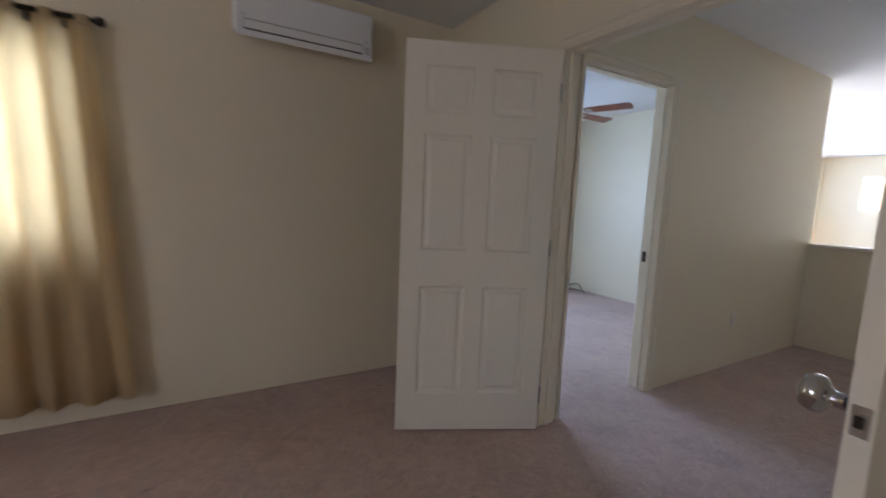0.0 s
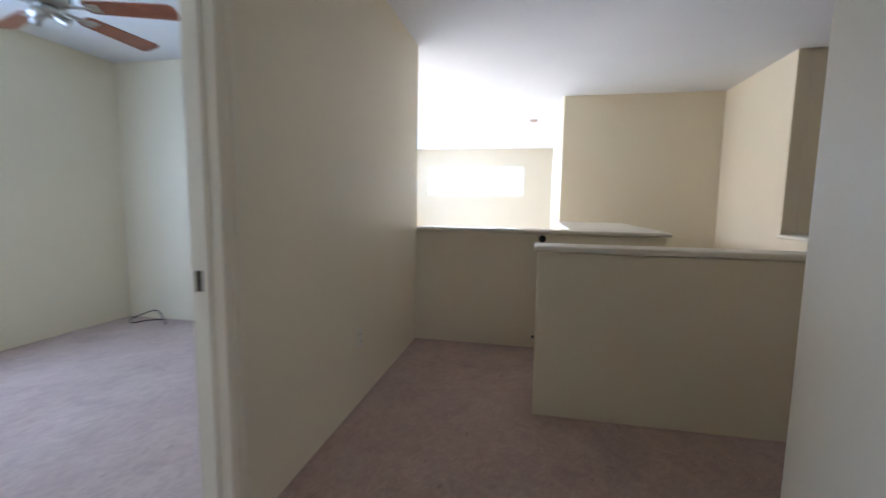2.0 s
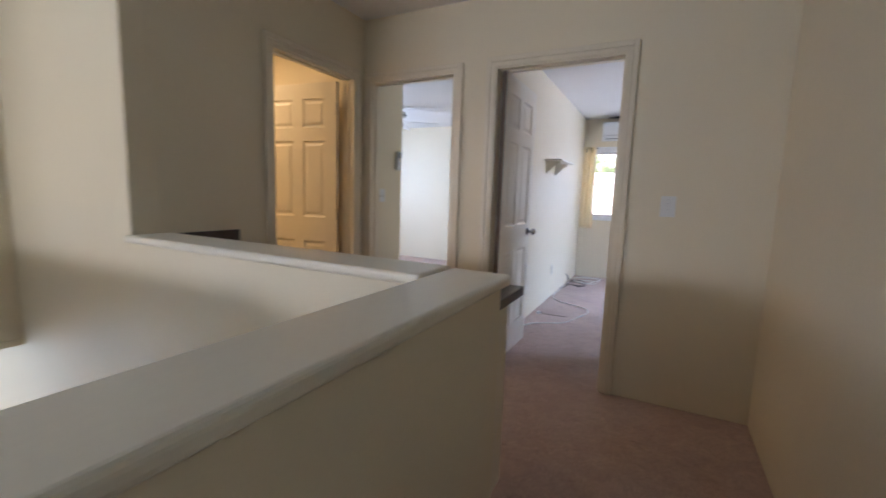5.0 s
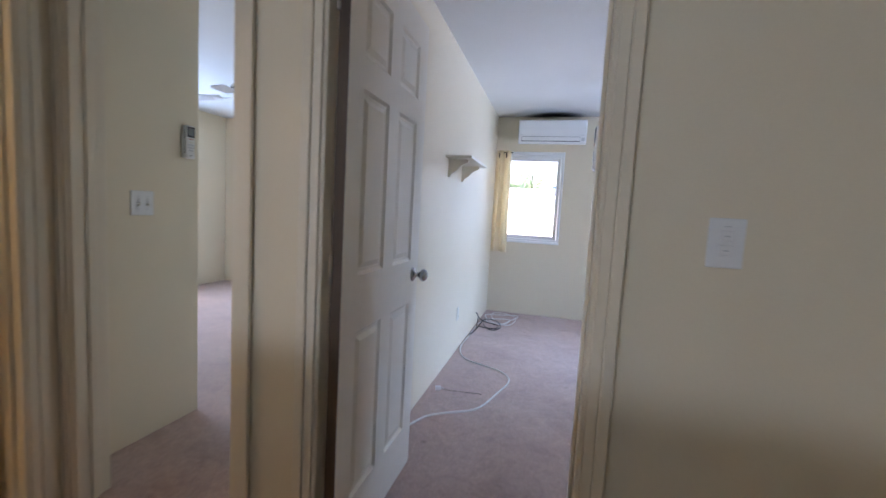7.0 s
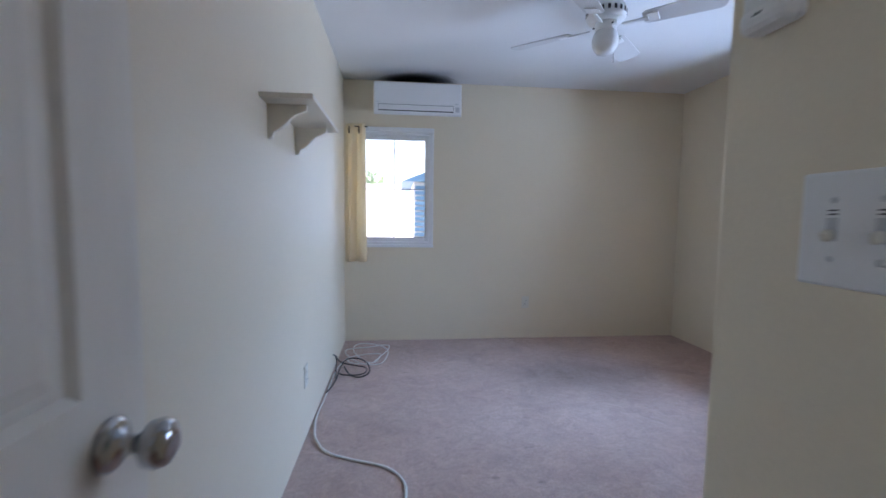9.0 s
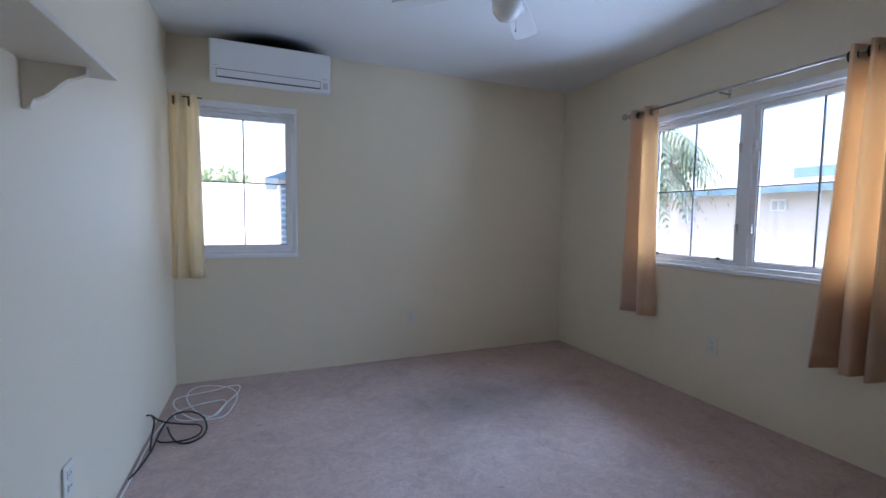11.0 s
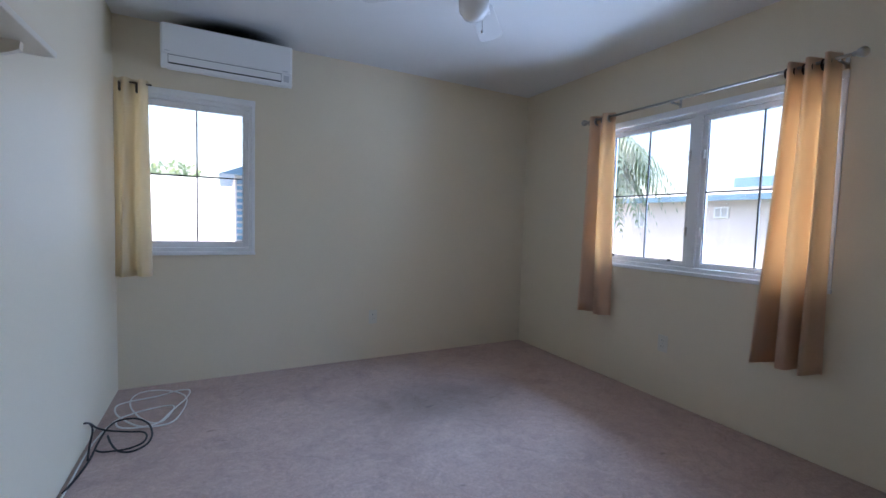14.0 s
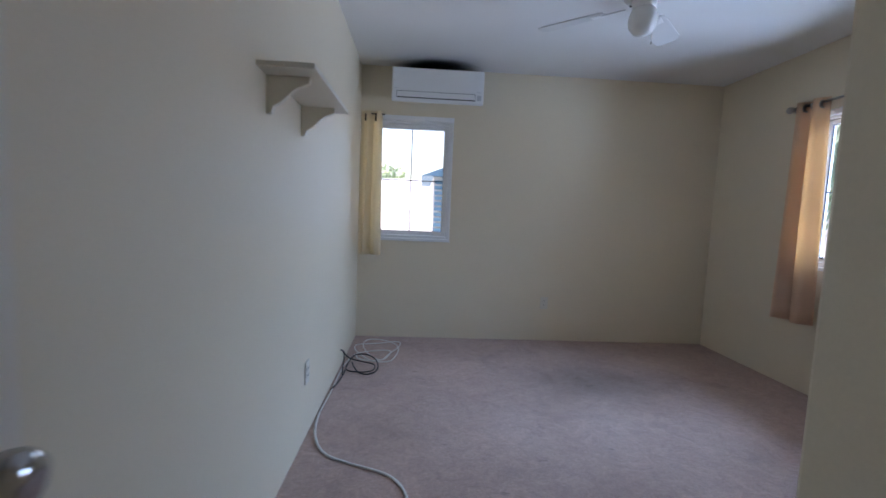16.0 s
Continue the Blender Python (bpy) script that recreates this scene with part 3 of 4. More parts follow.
def window(name, m, w, h, lights, label, latch_side=1, sash_width=0.038):
    """A window in local x (width), z (height), y outwards from the inner wall face; lights: spans of the glazed sashes."""
    ob = base(name, m, label, "window", kind="structure")

    def put(nm, x0, x1, y0, y1, z0, z1, mat=ALU, bev=0.003, parent=ob, label=""):
        return part(nm, box(x0, x1, y0, y1, z0, z1, bev, 1), mat, parent, label)

    f, d0, d1 = 0.026, 0.030, 0.095
    put("window_frame", 0.0, f, d0, d1, 0, h)
    put("window_frame", w - f, w, d0, d1, 0, h)
    put("window_frame", f, w - f, d0, d1, h - 0.05, h)
    put("window_frame", f, w - f, d0, d1, 0, 0.03)
    put("head_trim", -0.012, w + 0.012, -0.010, d0, h - 0.028, h + 0.014)
    put("window_sill", -0.014, w + 0.014, -0.016, d0, -0.020, 0.004)
    put("side_trim", -0.010, 0.012, -0.006, d0, 0.004, h - 0.028)
    put("side_trim", w - 0.012, w + 0.010, -0.006, d0, 0.004, h - 0.028)
    for i, (x0, x1) in enumerate(lights):
        s = sash_width
        z0, z1 = 0.032, h - 0.052
        sash = put("sash", x0, x0 + s, d0 + 0.012, d1 - 0.015, z0, z1)
        put("sash_rail", x1 - s, x1, d0 + 0.012, d1 - 0.015, z0, z1, parent=sash)
        put("sash_rail", x0 + s, x1 - s, d0 + 0.012, d1 - 0.015, z0, z0 + s, parent=sash)
        put("sash_rail", x0 + s, x1 - s, d0 + 0.012, d1 - 0.015, z1 - s, z1, parent=sash)
        g0, g1, q0, q1 = x0 + s, x1 - s, z0 + s, z1 - s
        for a in ((g0, g0 + 0.004, q0, q1), (g1 - 0.004, g1, q0, q1), (g0 + 0.004, g1 - 0.004, q0, q0 + 0.004), (g0 + 0.004, g1 - 0.004, q1 - 0.004, q1)):
            put("gasket", a[0], a[1], 0.052, 0.060, a[2], a[3], DARK, 0.0, sash)
        pane = put("pane", g0 + 0.004, g1 - 0.004, 0.056, 0.0565, q0 + 0.004, q1 - 0.004, GLASS, 0.0, sash, "clear glass pane")
        pane.visible_shadow = False
        cx, cz = (g0 + g1) / 2, (q0 + q1) / 2
        put("muntin", cx - 0.0045, cx + 0.0045, 0.050, 0.062, q0, q1, MUNTIN, 0.001, sash)
        put("muntin", g0, cx - 0.0045, 0.050, 0.062, cz - 0.0045, cz + 0.0045, MUNTIN, 0.001, sash)
        put("muntin", cx + 0.0045, g1, 0.050, 0.062, cz - 0.0045, cz + 0.0045, MUNTIN, 0.001, sash)
        side = x1 - s * 0.5 if (latch_side > 0) == (i == 0 or len(lights) == 1) else x0 + s * 0.5
        for z in (0.25, 0.72):
            lt = part("latch", moved(box(-0.008, 0.008, -0.016, 0.0, -0.03, 0.03, 0.004, 2), Matrix.Translation((side, d0 + 0.012, z * h))), ALU, ob)
    if name == "window_bedroom_east":
        for x in (lights[0][0] + 0.07, lights[0][1] - 0.12):
            put("stay", x - 0.012, x + 0.012, d0 + 0.002, d0 + 0.014, 0.058, 0.074, DARK, 0.003)
    if len(lights) > 1:
        put("mullion", lights[0][1], lights[1][0], d0, d1, 0.03, h - 0.05)
    return ob


window("window_bedroom_north", pose(-4.06, 7.366, 0.915), 0.715, 1.075, [(0.028, 0.687)], "white aluminium casement window with a thin muntin cross")
window("window_bedroom_east", pose(-0.87, 6.375, 0.895, 0, 0, -90), 1.445, 1.055, [(0.025, 0.683), (0.742, 1.420)], "white double casement window with thin muntin crosses", sash_width=0.030)
window("window_first_room", pose(2.6, -2.69, 0.93, 0, 0, 180), 1.6, 1.02, [(0.03, 0.76), (0.84, 1.57)], "white double casement window behind sheer curtains")
window("window_first_room_east", pose(3.5, 1.5, 0.93, 0, 0, -90), 1.4, 1.02, [(0.03, 0.66), (0.74, 1.37)], "white double casement window")
window("window_south_room", pose(-1.5, -4.60, 0.95, 0, 0, 180), 1.6, 1.03, [(0.03, 0.76), (0.84, 1.57)], "white double casement window")
window("window_west_room", pose(-8.20, 4.8, 0.95, 0, 0, 90), 1.6, 1.0, [(0.03, 0.76), (0.84, 1.57)], "white double casement window")


def fixed_window(name, m, w, h, n, label):
    ob = base(name, m, label, "window", kind="structure")
    for x0, x1, z0, z1 in ((0, 0.03, 0, h), (w - 0.03, w, 0, h), (0.03, w - 0.03, 0, 0.03), (0.03, w - 0.03, h - 0.03, h)):
        part("window_frame", box(x0, x1, 0.05, 0.11, z0, z1, 0.003, 1), ALU, ob)
    for i in range(n):
        x0, x1 = 0.03 + (w - 0.06) * i / n, 0.03 + (w - 0.06) * (i + 1) / n
        p = part("pane", box(x0, x1, 0.078, 0.079, 0.03, h - 0.03), GLASS, ob, "clear glass pane")
        p.visible_shadow = False
        if i:
            part("mullion", box(x0 - 0.015, x0 + 0.015, 0.055, 0.105, 0.03, h - 0.03, 0.003, 1), ALU, ob)
    return ob


fixed_window("window_clerestory_far", pose(-11.25, -3.06, 1.42, 0, 0, 90), 2.29, 0.67, 1, "wide high clerestory window full of bright sky")
fixed_window("window_clerestory_side", pose(-8.98, -3.73, 1.52, 0, 0, 180), 1.49, 0.45, 1, "high clerestory window full of bright sky")
fixed_window("window_clerestory_stair", pose(-5.1, -3.73, 1.46, 0, 0, 180), 2.4, 0.59, 2, "high clerestory window full of bright sky")
fixed_window("window_living_far", pose(-11.25, -3.4, -2.4, 0, 0, 90), 3.0, 2.4, 3, "large white framed window downstairs")
fixed_window("window_living_side", pose(-7.0, -3.73, -2.4, 0, 0, 180), 3.2, 2.4, 3, "large white framed window downstairs")

# ---- curtains and rods ----


def curtain(name, m, top, bottom, height, folds, depth, mat, label, grommets=True, phase=0.0, group="", ring_mat=None):
    """Cloth in local x (width) and z (down from 0), with folds in y; top and bottom are (x0, x1) spans."""
    ob = base(name, m, label, "curtain", group)
    nx, nz = folds * 12, 18
    bm = bmesh.new()
    grid = []
    rnd = random.Random(len(name) * 7 + folds)
    jit = [rnd.uniform(-0.5, 0.5) for _ in range(folds * 2 + 2)]
    for j in range(nz + 1):
        v = j / nz
        row = []
        for i in range(nx + 1):
            u = i / nx
            x = (top[0] + (top[1] - top[0]) * u) * (1 - v) + (bottom[0] + (bottom[1] - bottom[0]) * u) * v
            k = u * folds * 2
            a = phase + u * folds * 2 * math.pi + 0.9 * v * (jit[int(k)] * (1 - k % 1) + jit[int(k) + 1] * (k % 1))
            y = depth * math.sin(a) * (0.85 + 0.5 * v) + depth * 0.35 * v * math.sin(2.3 * a + 1.3)
            x += 0.012 * v * math.sin(a * 0.5 + 2 * v)
            row.append(bm.verts.new((x, y, -height * v)))
        grid.append(row)
    for j in range(nz):
        for i in range(nx):
            bm.faces.new((grid[j][i], grid[j][i + 1], grid[j + 1][i + 1], grid[j + 1][i]))
    cloth = part("cloth", bm, mat, ob, smooth=True)
    so = cloth.modifiers.new("thickness", "SOLIDIFY")
    so.thickness = 0.0025
    if not grommets:
        for g in range(folds):
            x = top[0] + (top[1] - top[0]) * (g + 0.35) / folds
            part("hook", box(x - 0.005, x + 0.005, -depth - 0.006, 0.0, -0.085, -0.030, 0.003, 1), BRONZE, ob, "small dark curtain hook")
    if grommets:
        for g in range(folds * 2):
            x = top[0] + (top[1] - top[0]) * (g + 0.5) / (folds * 2)
            prof = [(0.020, -0.003), (0.027, -0.003), (0.029, 0.0), (0.027, 0.003), (0.020, 0.003), (0.018, 0.0), (0.020, -0.003)]
            part("grommet", moved(lathe(prof, 16, "X"), Matrix.Translation((x, 0, -0.045))), ring_mat or BRONZE, ob, smooth=True)
    return ob


def curtain_rod(name, m, length, z, stand, brackets, mat, label, finial="ball", radius=0.008):
    """A rod in local x, held off the wall (at y = 0) by stand; y points into the room as -y."""
    ob = base(name, m, label, "curtain rod")
    part("rod", moved(lathe([(radius, 0), (radius, length)], 12, "X"), Matrix.Translation((0, -stand, z))), mat, ob, smooth=True)
    ball = [(0.0, 0.0), (0.010, 0.001), (0.012, 0.006), (0.010, 0.012), (0.017, 0.018), (0.022, 0.028), (0.024, 0.038), (0.020, 0.049), (0.010, 0.057), (0.0, 0.058)]
    for x, s in ((0, -1), (length, 1)) if finial else ():
        part("finial", moved(lathe(ball, 16, "X"), Matrix.Translation((x, -stand, z)) @ Matrix.Diagonal((s, 1, 1, 1))), mat, ob, "round metal finial", smooth=True)
    for x in brackets:
        bm = box(x - 0.009, x + 0.009, -0.004, 0.0, z - 0.035, z + 0.02, 0.002, 1)
        add_box(bm, x - 0.005, x + 0.005, -stand + 0.002, -0.003, z - 0.020, z - 0.010, 0.002, 1)
        add_box(bm, x - 0.006, x + 0.006, -stand - 0.012, -stand + 0.012, z - 0.020, z - 0.008, 0.003, 1)
        part("bracket", bm, mat, ob)
    return ob


# bedroom east window
curtain_rod("curtain_rod", pose(-0.87, 6.49, 0, 0, 0, -90), 1.605, 2.005, 0.085, (0.018, 0.72, 1.56), NICKEL, "thin brushed nickel curtain rod above the double window")
curtain("curtain", pose(-0.955, 6.60, 2.035, 0, 0, -90), (0.112, 0.360), (0.098, 0.392), 1.535, 2, 0.030, CURTAIN, "tan grommet curtain drawn aside at the double window", phase=2.0, group="bedroom curtains", ring_mat=NICKEL)
curtain("curtain", pose(-0.955, 6.60, 2.035, 0, 0, -90), (1.440, 1.665), (1.370, 1.690), 1.565, 3, 0.052, CURTAIN, "tan grommet curtain gathered at the double window", phase=1.0, group="bedroom curtains")
# bedroom north window
curtain_rod("curtain_rod", pose(-4.085, 7.366, 0), 0.155, 1.962, 0.198, (0.01,), BRONZE, "short dark curtain rod over the north window", radius=0.005, finial="")
curtain("curtain", pose(-4.16, 7.165, 1.985), (0.042, 0.210), (0.020, 0.212), 1.205, 2, 0.024, CURTAINY, "pale yellow short curtain beside the north window", grommets=False, phase=0.6, group="bedroom curtains")
# first room window
curtain_rod("curtain_rod", pose(2.85, -2.69, 0, 0, 0, 180), 1.98, 2.045, 0.09, (0.15, 1.0, 1.85), BRONZE, "dark bronze curtain rod with knobbed ends", radius=0.012)
curtain("curtain", pose(0.84, -2.60, 2.06), (0.03, 0.95), (-0.10, 0.98), 1.93, 7, 0.030, SHEER, "cream sheer curtain glowing with window light", group="first room curtains", ring_mat=BRONZE)
curtain("curtain", pose(0.84, -2.60, 2.06), (1.05, 1.95), (1.02, 1.98), 1.93, 7, 0.030, SHEER, "cream sheer curtain glowing with window light", phase=0.8, group="first room curtains", ring_mat=BRONZE)

# ---- air conditioners ----


def air_conditioner(m, w, h, d):
    ob = base("air_conditioner", m, "white wall-mounted split air conditioner near the ceiling", "air conditioner", "wall air conditioners")
    # side profile: y from the wall (0) to the front (-d), z from 0 to h
    prof = [(0, 0.085), (-d * 0.5, 0.062), (-d * 0.88, 0.012), (-d * 0.96, 0.0), (-d, 0.014), (-d, h - 0.016), (-d * 0.985, h - 0.005), (-d * 0.95, h), (0, h)]
    bm = prism(prof, 0, w, "Y")
    bmesh.ops.transform(bm, matrix=Matrix(((0, 1, 0, 0), (1, 0, 0, 0), (0, 0, 1, 0), (0, 0, 0, 1))), verts=bm.verts)
    bmesh.ops.recalc_face_normals(bm, faces=bm.faces)
    bmesh.ops.bevel(bm, geom=[e for e in bm.edges if abs(e.verts[0].co.x - e.verts[1].co.x) < 1e-6], offset=0.010, segments=3, affect="EDGES", profile=0.5)
    part("body", bm, PLAST, ob)
    part("front_panel", box(0.012, w - 0.012, -d - 0.005, -d + 0.003, 0.088, h - 0.010, 0.003, 2), PLAST, ob)
    fl = prism([(-d * 0.995, 0.080), (-d * 0.985, 0.040), (-d * 1.004, 0.038), (-d * 1.012, 0.078)], 0.045, w - 0.075, "Y")
    bmesh.ops.transform(fl, matrix=Matrix(((0, 1, 0, 0), (1, 0, 0, 0), (0, 0, 1, 0), (0, 0, 0, 1))), verts=fl.verts)
    part("louvre", fl, PLAST, ob, "white air outlet flap")
    part("outlet_slot", box(0.042, w - 0.072, -d - 0.0012, -d * 0.90, 0.030, 0.038), DARK, ob, "dark air outlet slot")
    part("panel_gap", box(0.040, w - 0.072, -d - 0.0015, -d + 0.002, 0.0815, 0.0855), GAP, ob)
    for x0, x1, z0, z1 in ((0.0385, 0.0415, 0.030, 0.0855), (w - 0.0715, w - 0.0685, 0.030, 0.0855)):
        part("panel_gap", box(x0, x1, -d - 0.0015, -d + 0.002, z0, z1), GAP, ob)
    part("intake_grille", box(0.02, w - 0.02, -d * 0.86, -0.03, h - 0.001, h + 0.003), DARK, ob, "dark top intake grille")
    for i in range(9):
        x = 0.03 + (w - 0.06) * i / 8
        part("grille_bar", box(x - 0.003, x + 0.003, -d * 0.86, -0.03, h + 0.003, h + 0.006), PLAST2, ob)
    part("display", box(w - 0.055, w - 0.020, -d - 0.0015, -d * 0.93, 0.034, 0.076, 0.001, 1), PLAST2, ob)
    part("mark", box(w - 0.062, w - 0.028, -d - 0.0058, -d - 0.0045, 0.098, 0.104), PLAST2, ob, "small grey maker's mark")
    part("mark", box(0.022, 0.05, -d - 0.0058, -d - 0.0045, 0.100, 0.105), PLAST2, ob, "small grey maker's mark")
    return ob


air_conditioner(pose(-3.872, 7.366, 2.046), 0.747, 0.272, 0.325)
air_conditioner(pose(0.256, -2.69, 2.083, 0, 0, 180), 0.757, 0.264, 0.24)

# ---- ceiling fans ----


def ceiling_fan(m, drop, blades, radius, angle, metal, blade_mat, label, globe, pitch=11, droop=4, low=0.035):
    """Hung at the origin, on the ceiling. drop: how far the motor hangs under it."""
    ob = base("ceiling_fan", m, label, "ceiling fan")
    part("canopy", lathe([(0.0, 0.0), (0.065, 0.0), (0.064, -0.02), (0.05, -0.045), (0.02, -0.055), (0.0, -0.056)], 24), metal, ob, smooth=True)
    if drop > 0.07:
        part("down_rod", lathe([(0.011, -0.04), (0.011, -drop - 0.01)], 12), metal, ob, smooth=True)
    z = -drop
    mot = part("motor_housing", lathe([(0.0, z + 0.01), (0.04, z + 0.008), (0.085, z - 0.012), (0.105, z - 0.035), (0.105, z - 0.075), (0.095, z - 0.095), (0.06, z - 0.105), (0.0, z - 0.106)], 32), metal, ob, smooth=True)
    for i in range(20):
        a = 2 * math.pi * i / 20
        part("vent", moved(box(0.1015, 0.1065, -0.007, 0.007, z - 0.072, z - 0.048), Matrix.Rotation(a, 4, "Z")), DARK, mot)
    zb = z - 0.098 - low
    for i in range(blades):
        a = radians(angle) + 2 * math.pi * i / blades
        rot = Matrix.Rotation(a, 4, "Z") @ Matrix.Translation((0, 0, zb)) @ Matrix.Rotation(radians(droop), 4, "Y") @ Matrix.Rotation(radians(pitch), 4, "X")
        r0, w0, w1 = 0.19, 0.052, 0.066
        out = [(r0, -w0 * 0.7), (r0 + 0.02, -w0), (radius - 0.035, -w1), (radius - 0.012, -w1 * 0.9), (radius, -w1 * 0.55), (radius, w1 * 0.55), (radius - 0.012, w1 * 0.9), (radius - 0.035, w1), (r0 + 0.02, w0), (r0, w0 * 0.7)]
        bm = bmesh.new()
        lo = [bm.verts.new((x, y, -0.003)) for x, y in out]
        hi = [bm.verts.new((x, y, 0.003)) for x, y in out]
        bm.faces.new(lo[::-1])
        bm.faces.new(hi)
        for k in range(len(out)):
            bm.faces.new((lo[k], lo[(k + 1) % len(out)], hi[(k + 1) % len(out)], hi[k]))
        bl = part("blade", moved(bm, rot), blade_mat, ob)
        arm = box(0.085, 0.215, -0.012, 0.012, -0.010, -0.004, 0.002, 1)
        add_box(arm, 0.205, 0.265, -0.034, 0.034, -0.008, -0.003, 0.002, 1)
        part("blade_arm", moved(arm, rot), metal, ob)
    part("switch_cup", lathe([(0.0, z - 0.10), (0.058, z - 0.102), (0.058, z - 0.135), (0.048, z - 0.150), (0.0, z - 0.152)], 24), metal, ob, smooth=True)
    if globe:
        g = z - 0.148
        for i in range(3):
            a = 2 * math.pi * (i + 0.3) / 3
            part("screw", moved(lathe([(0.004, 0.0), (0.004, 0.012), (0.0, 0.013)], 8, "X"), Matrix.Rotation(a, 4, "Z") @ Matrix.Translation((0.056, 0, g + 0.022))), DARK, ob)
        part("glass_shade", lathe([(0.052, g), (0.060, g - 0.01), (0.070, g - 0.045), (0.066, g - 0.085), (0.045, g - 0.115), (0.015, g - 0.128), (0.0, g - 0.129)], 28), FROST, ob, "frosted white glass light shade", smooth=True)
        ch = part("pull_chain", moved(lathe([(0.0015, -0.15), (0.0015, 0.0)], 6), Matrix.Translation((0.066, 0.03, g + 0.01))), NICKEL, ob)
        part("chain_bob", moved(lathe([(0.0, -0.018), (0.005, -0.012), (0.005, -0.004), (0.0, 0.0)], 8), Matrix.Translation((0.066, 0.03, g - 0.14))), PLAST, ob, smooth=True)
    else:
        g = z - 0.15
        for i in range(3):
            a = 2 * math.pi * (i + 0.2) / 3
            part("lamp_socket", moved(lathe([(0.0, 0.0), (0.018, 0.004), (0.024, 0.05), (0.034, 0.07), (0.0, 0.07)], 16, "X"), Matrix.Rotation(a, 4, "Z") @ Matrix.Translation((0.03, 0, g + 0.01)) @ Matrix.Rotation(radians(25), 4, "Y")), metal, ob, smooth=True)
    return ob


ceiling_fan(pose(-2.53, 5.675, H2), 0.055, 4, 0.56, 48, PLAST, FANW, "white four-blade ceiling fan with a frosted globe", True, -12, 0, 0.025)
ceiling_fan(pose(-6.45, 5.65, H2), 0.055, 4, 0.56, 20, PLAST, FANW, "white four-blade ceiling fan in the west room", True)
ceiling_fan(pose(-2.93, -3.18, H1), 0.185, 5, 0.66, 36, NICKEL, CHERRY, "brushed nickel ceiling fan with five cherry blades", False, -13, 0, 0)

# ---- wall plates and controls ----


def plate(name, m, w, h, label, category, kind_of):
    """A cover plate in local x and z on a wall at y = 0, facing -y."""
    ob = base(name, m, label, category)
    part("plate", box(-w / 2, w / 2, -0.006, 0.0, -h / 2, h / 2, 0.003, 2), CREAMP if kind_of == "outlet" else PLAST, ob)
    if kind_of == "toggle2":
        for x in (-0.023, 0.023):
            part("slot", box(x - 0.0055, x + 0.0055, -0.0068, -0.0055, -0.012, 0.012), PLAST2, ob)
            part("toggle", moved(box(-0.004, 0.004, -0.012, 0.0, -0.0055, 0.0055, 0.002, 1), Matrix.Translation((x, -0.005, -0.004)) @ Matrix.Rotation(radians(20), 4, "X")), CREAMP, ob)
            for z in (0.0155, 0.0195):
                part("mark", box(x - 0.0045, x + 0.0045, -0.0066, -0.0055, z - 0.0008, z + 0.0008), DARK, ob)
            for z in (0.030, -0.030):
                part("screw", moved(lathe([(0.0035, 0.0), (0.003, 0.001), (0.0, 0.0012)], 8, "Y"), Matrix.Translation((x, -0.006, z)) @ Matrix.Diagonal((1, -1, 1, 1))), PLAST2, ob)
    elif kind_of == "rocker":
        for z0 in (0.017, -0.017):
            part("rocker", box(-0.016, 0.016, -0.010, -0.005, z0 - 0.013, z0 + 0.013, 0.002, 1), PLAST, ob)
            part("mark", box(-0.006, 0.006, -0.0106, -0.0098, z0 - 0.002, z0 + 0.001), PLAST2, ob)
        part("mark", box(-0.008, 0.008, -0.0068, -0.0055, 0.0385, 0.0405), PLAST2, ob)
    elif kind_of == "outlet":
        for z0 in (0.020, -0.020):
            part("socket", box(-0.015, 0.015, -0.0085, -0.005, z0 - 0.013, z0 + 0.013, 0.003, 2), CREAMP, ob)
            for x in (-0.006, 0.006):
                part("slot", box(x - 0.001, x + 0.001, -0.0092, -0.0080, z0 - 0.002, z0 + 0.006), DARK, ob)
        part("screw", moved(lathe([(0.003, 0.0), (0.0, 0.001)], 8, "Y"), Matrix.Translation((0, -0.006, 0)) @ Matrix.Diagonal((1, -1, 1, 1))), PLAST2, ob)
    return ob


OUT = "white electrical outlet plate low on the wall"
plate("light_switch", pose(-3.209, 3.734, 1.186, 0, 0, -90), 0.117, 0.118, "white two-gang toggle switch plate", "light switch", "toggle2")
plate("light_switch", pose(-2.972, 3.20, 1.188), 0.078, 0.118, "white rocker switch plate beside the bedroom door", "light switch", "rocker")
plate("light_switch", pose(-5.30, 3.655, 1.187, 0, 0, 90), 0.117, 0.118, "white two-gang toggle switch plate", "light switch", "toggle2")
plate("outlet", pose(-4.143, 5.60, 0.346, 0, 0, 90), 0.072, 0.116, OUT, "outlet", "outlet")
plate("outlet", pose(-2.42, 7.366, 0.36), 0.072, 0.116, OUT, "outlet", "outlet")
plate("outlet", pose(-0.87, 5.79, 0.39, 0, 0, -90), 0.072, 0.116, OUT, "outlet", "outlet")
plate("outlet", pose(-3.31, -1.565, 0.40, 0, 0, 180), 0.072, 0.116, OUT, "outlet", "outlet")


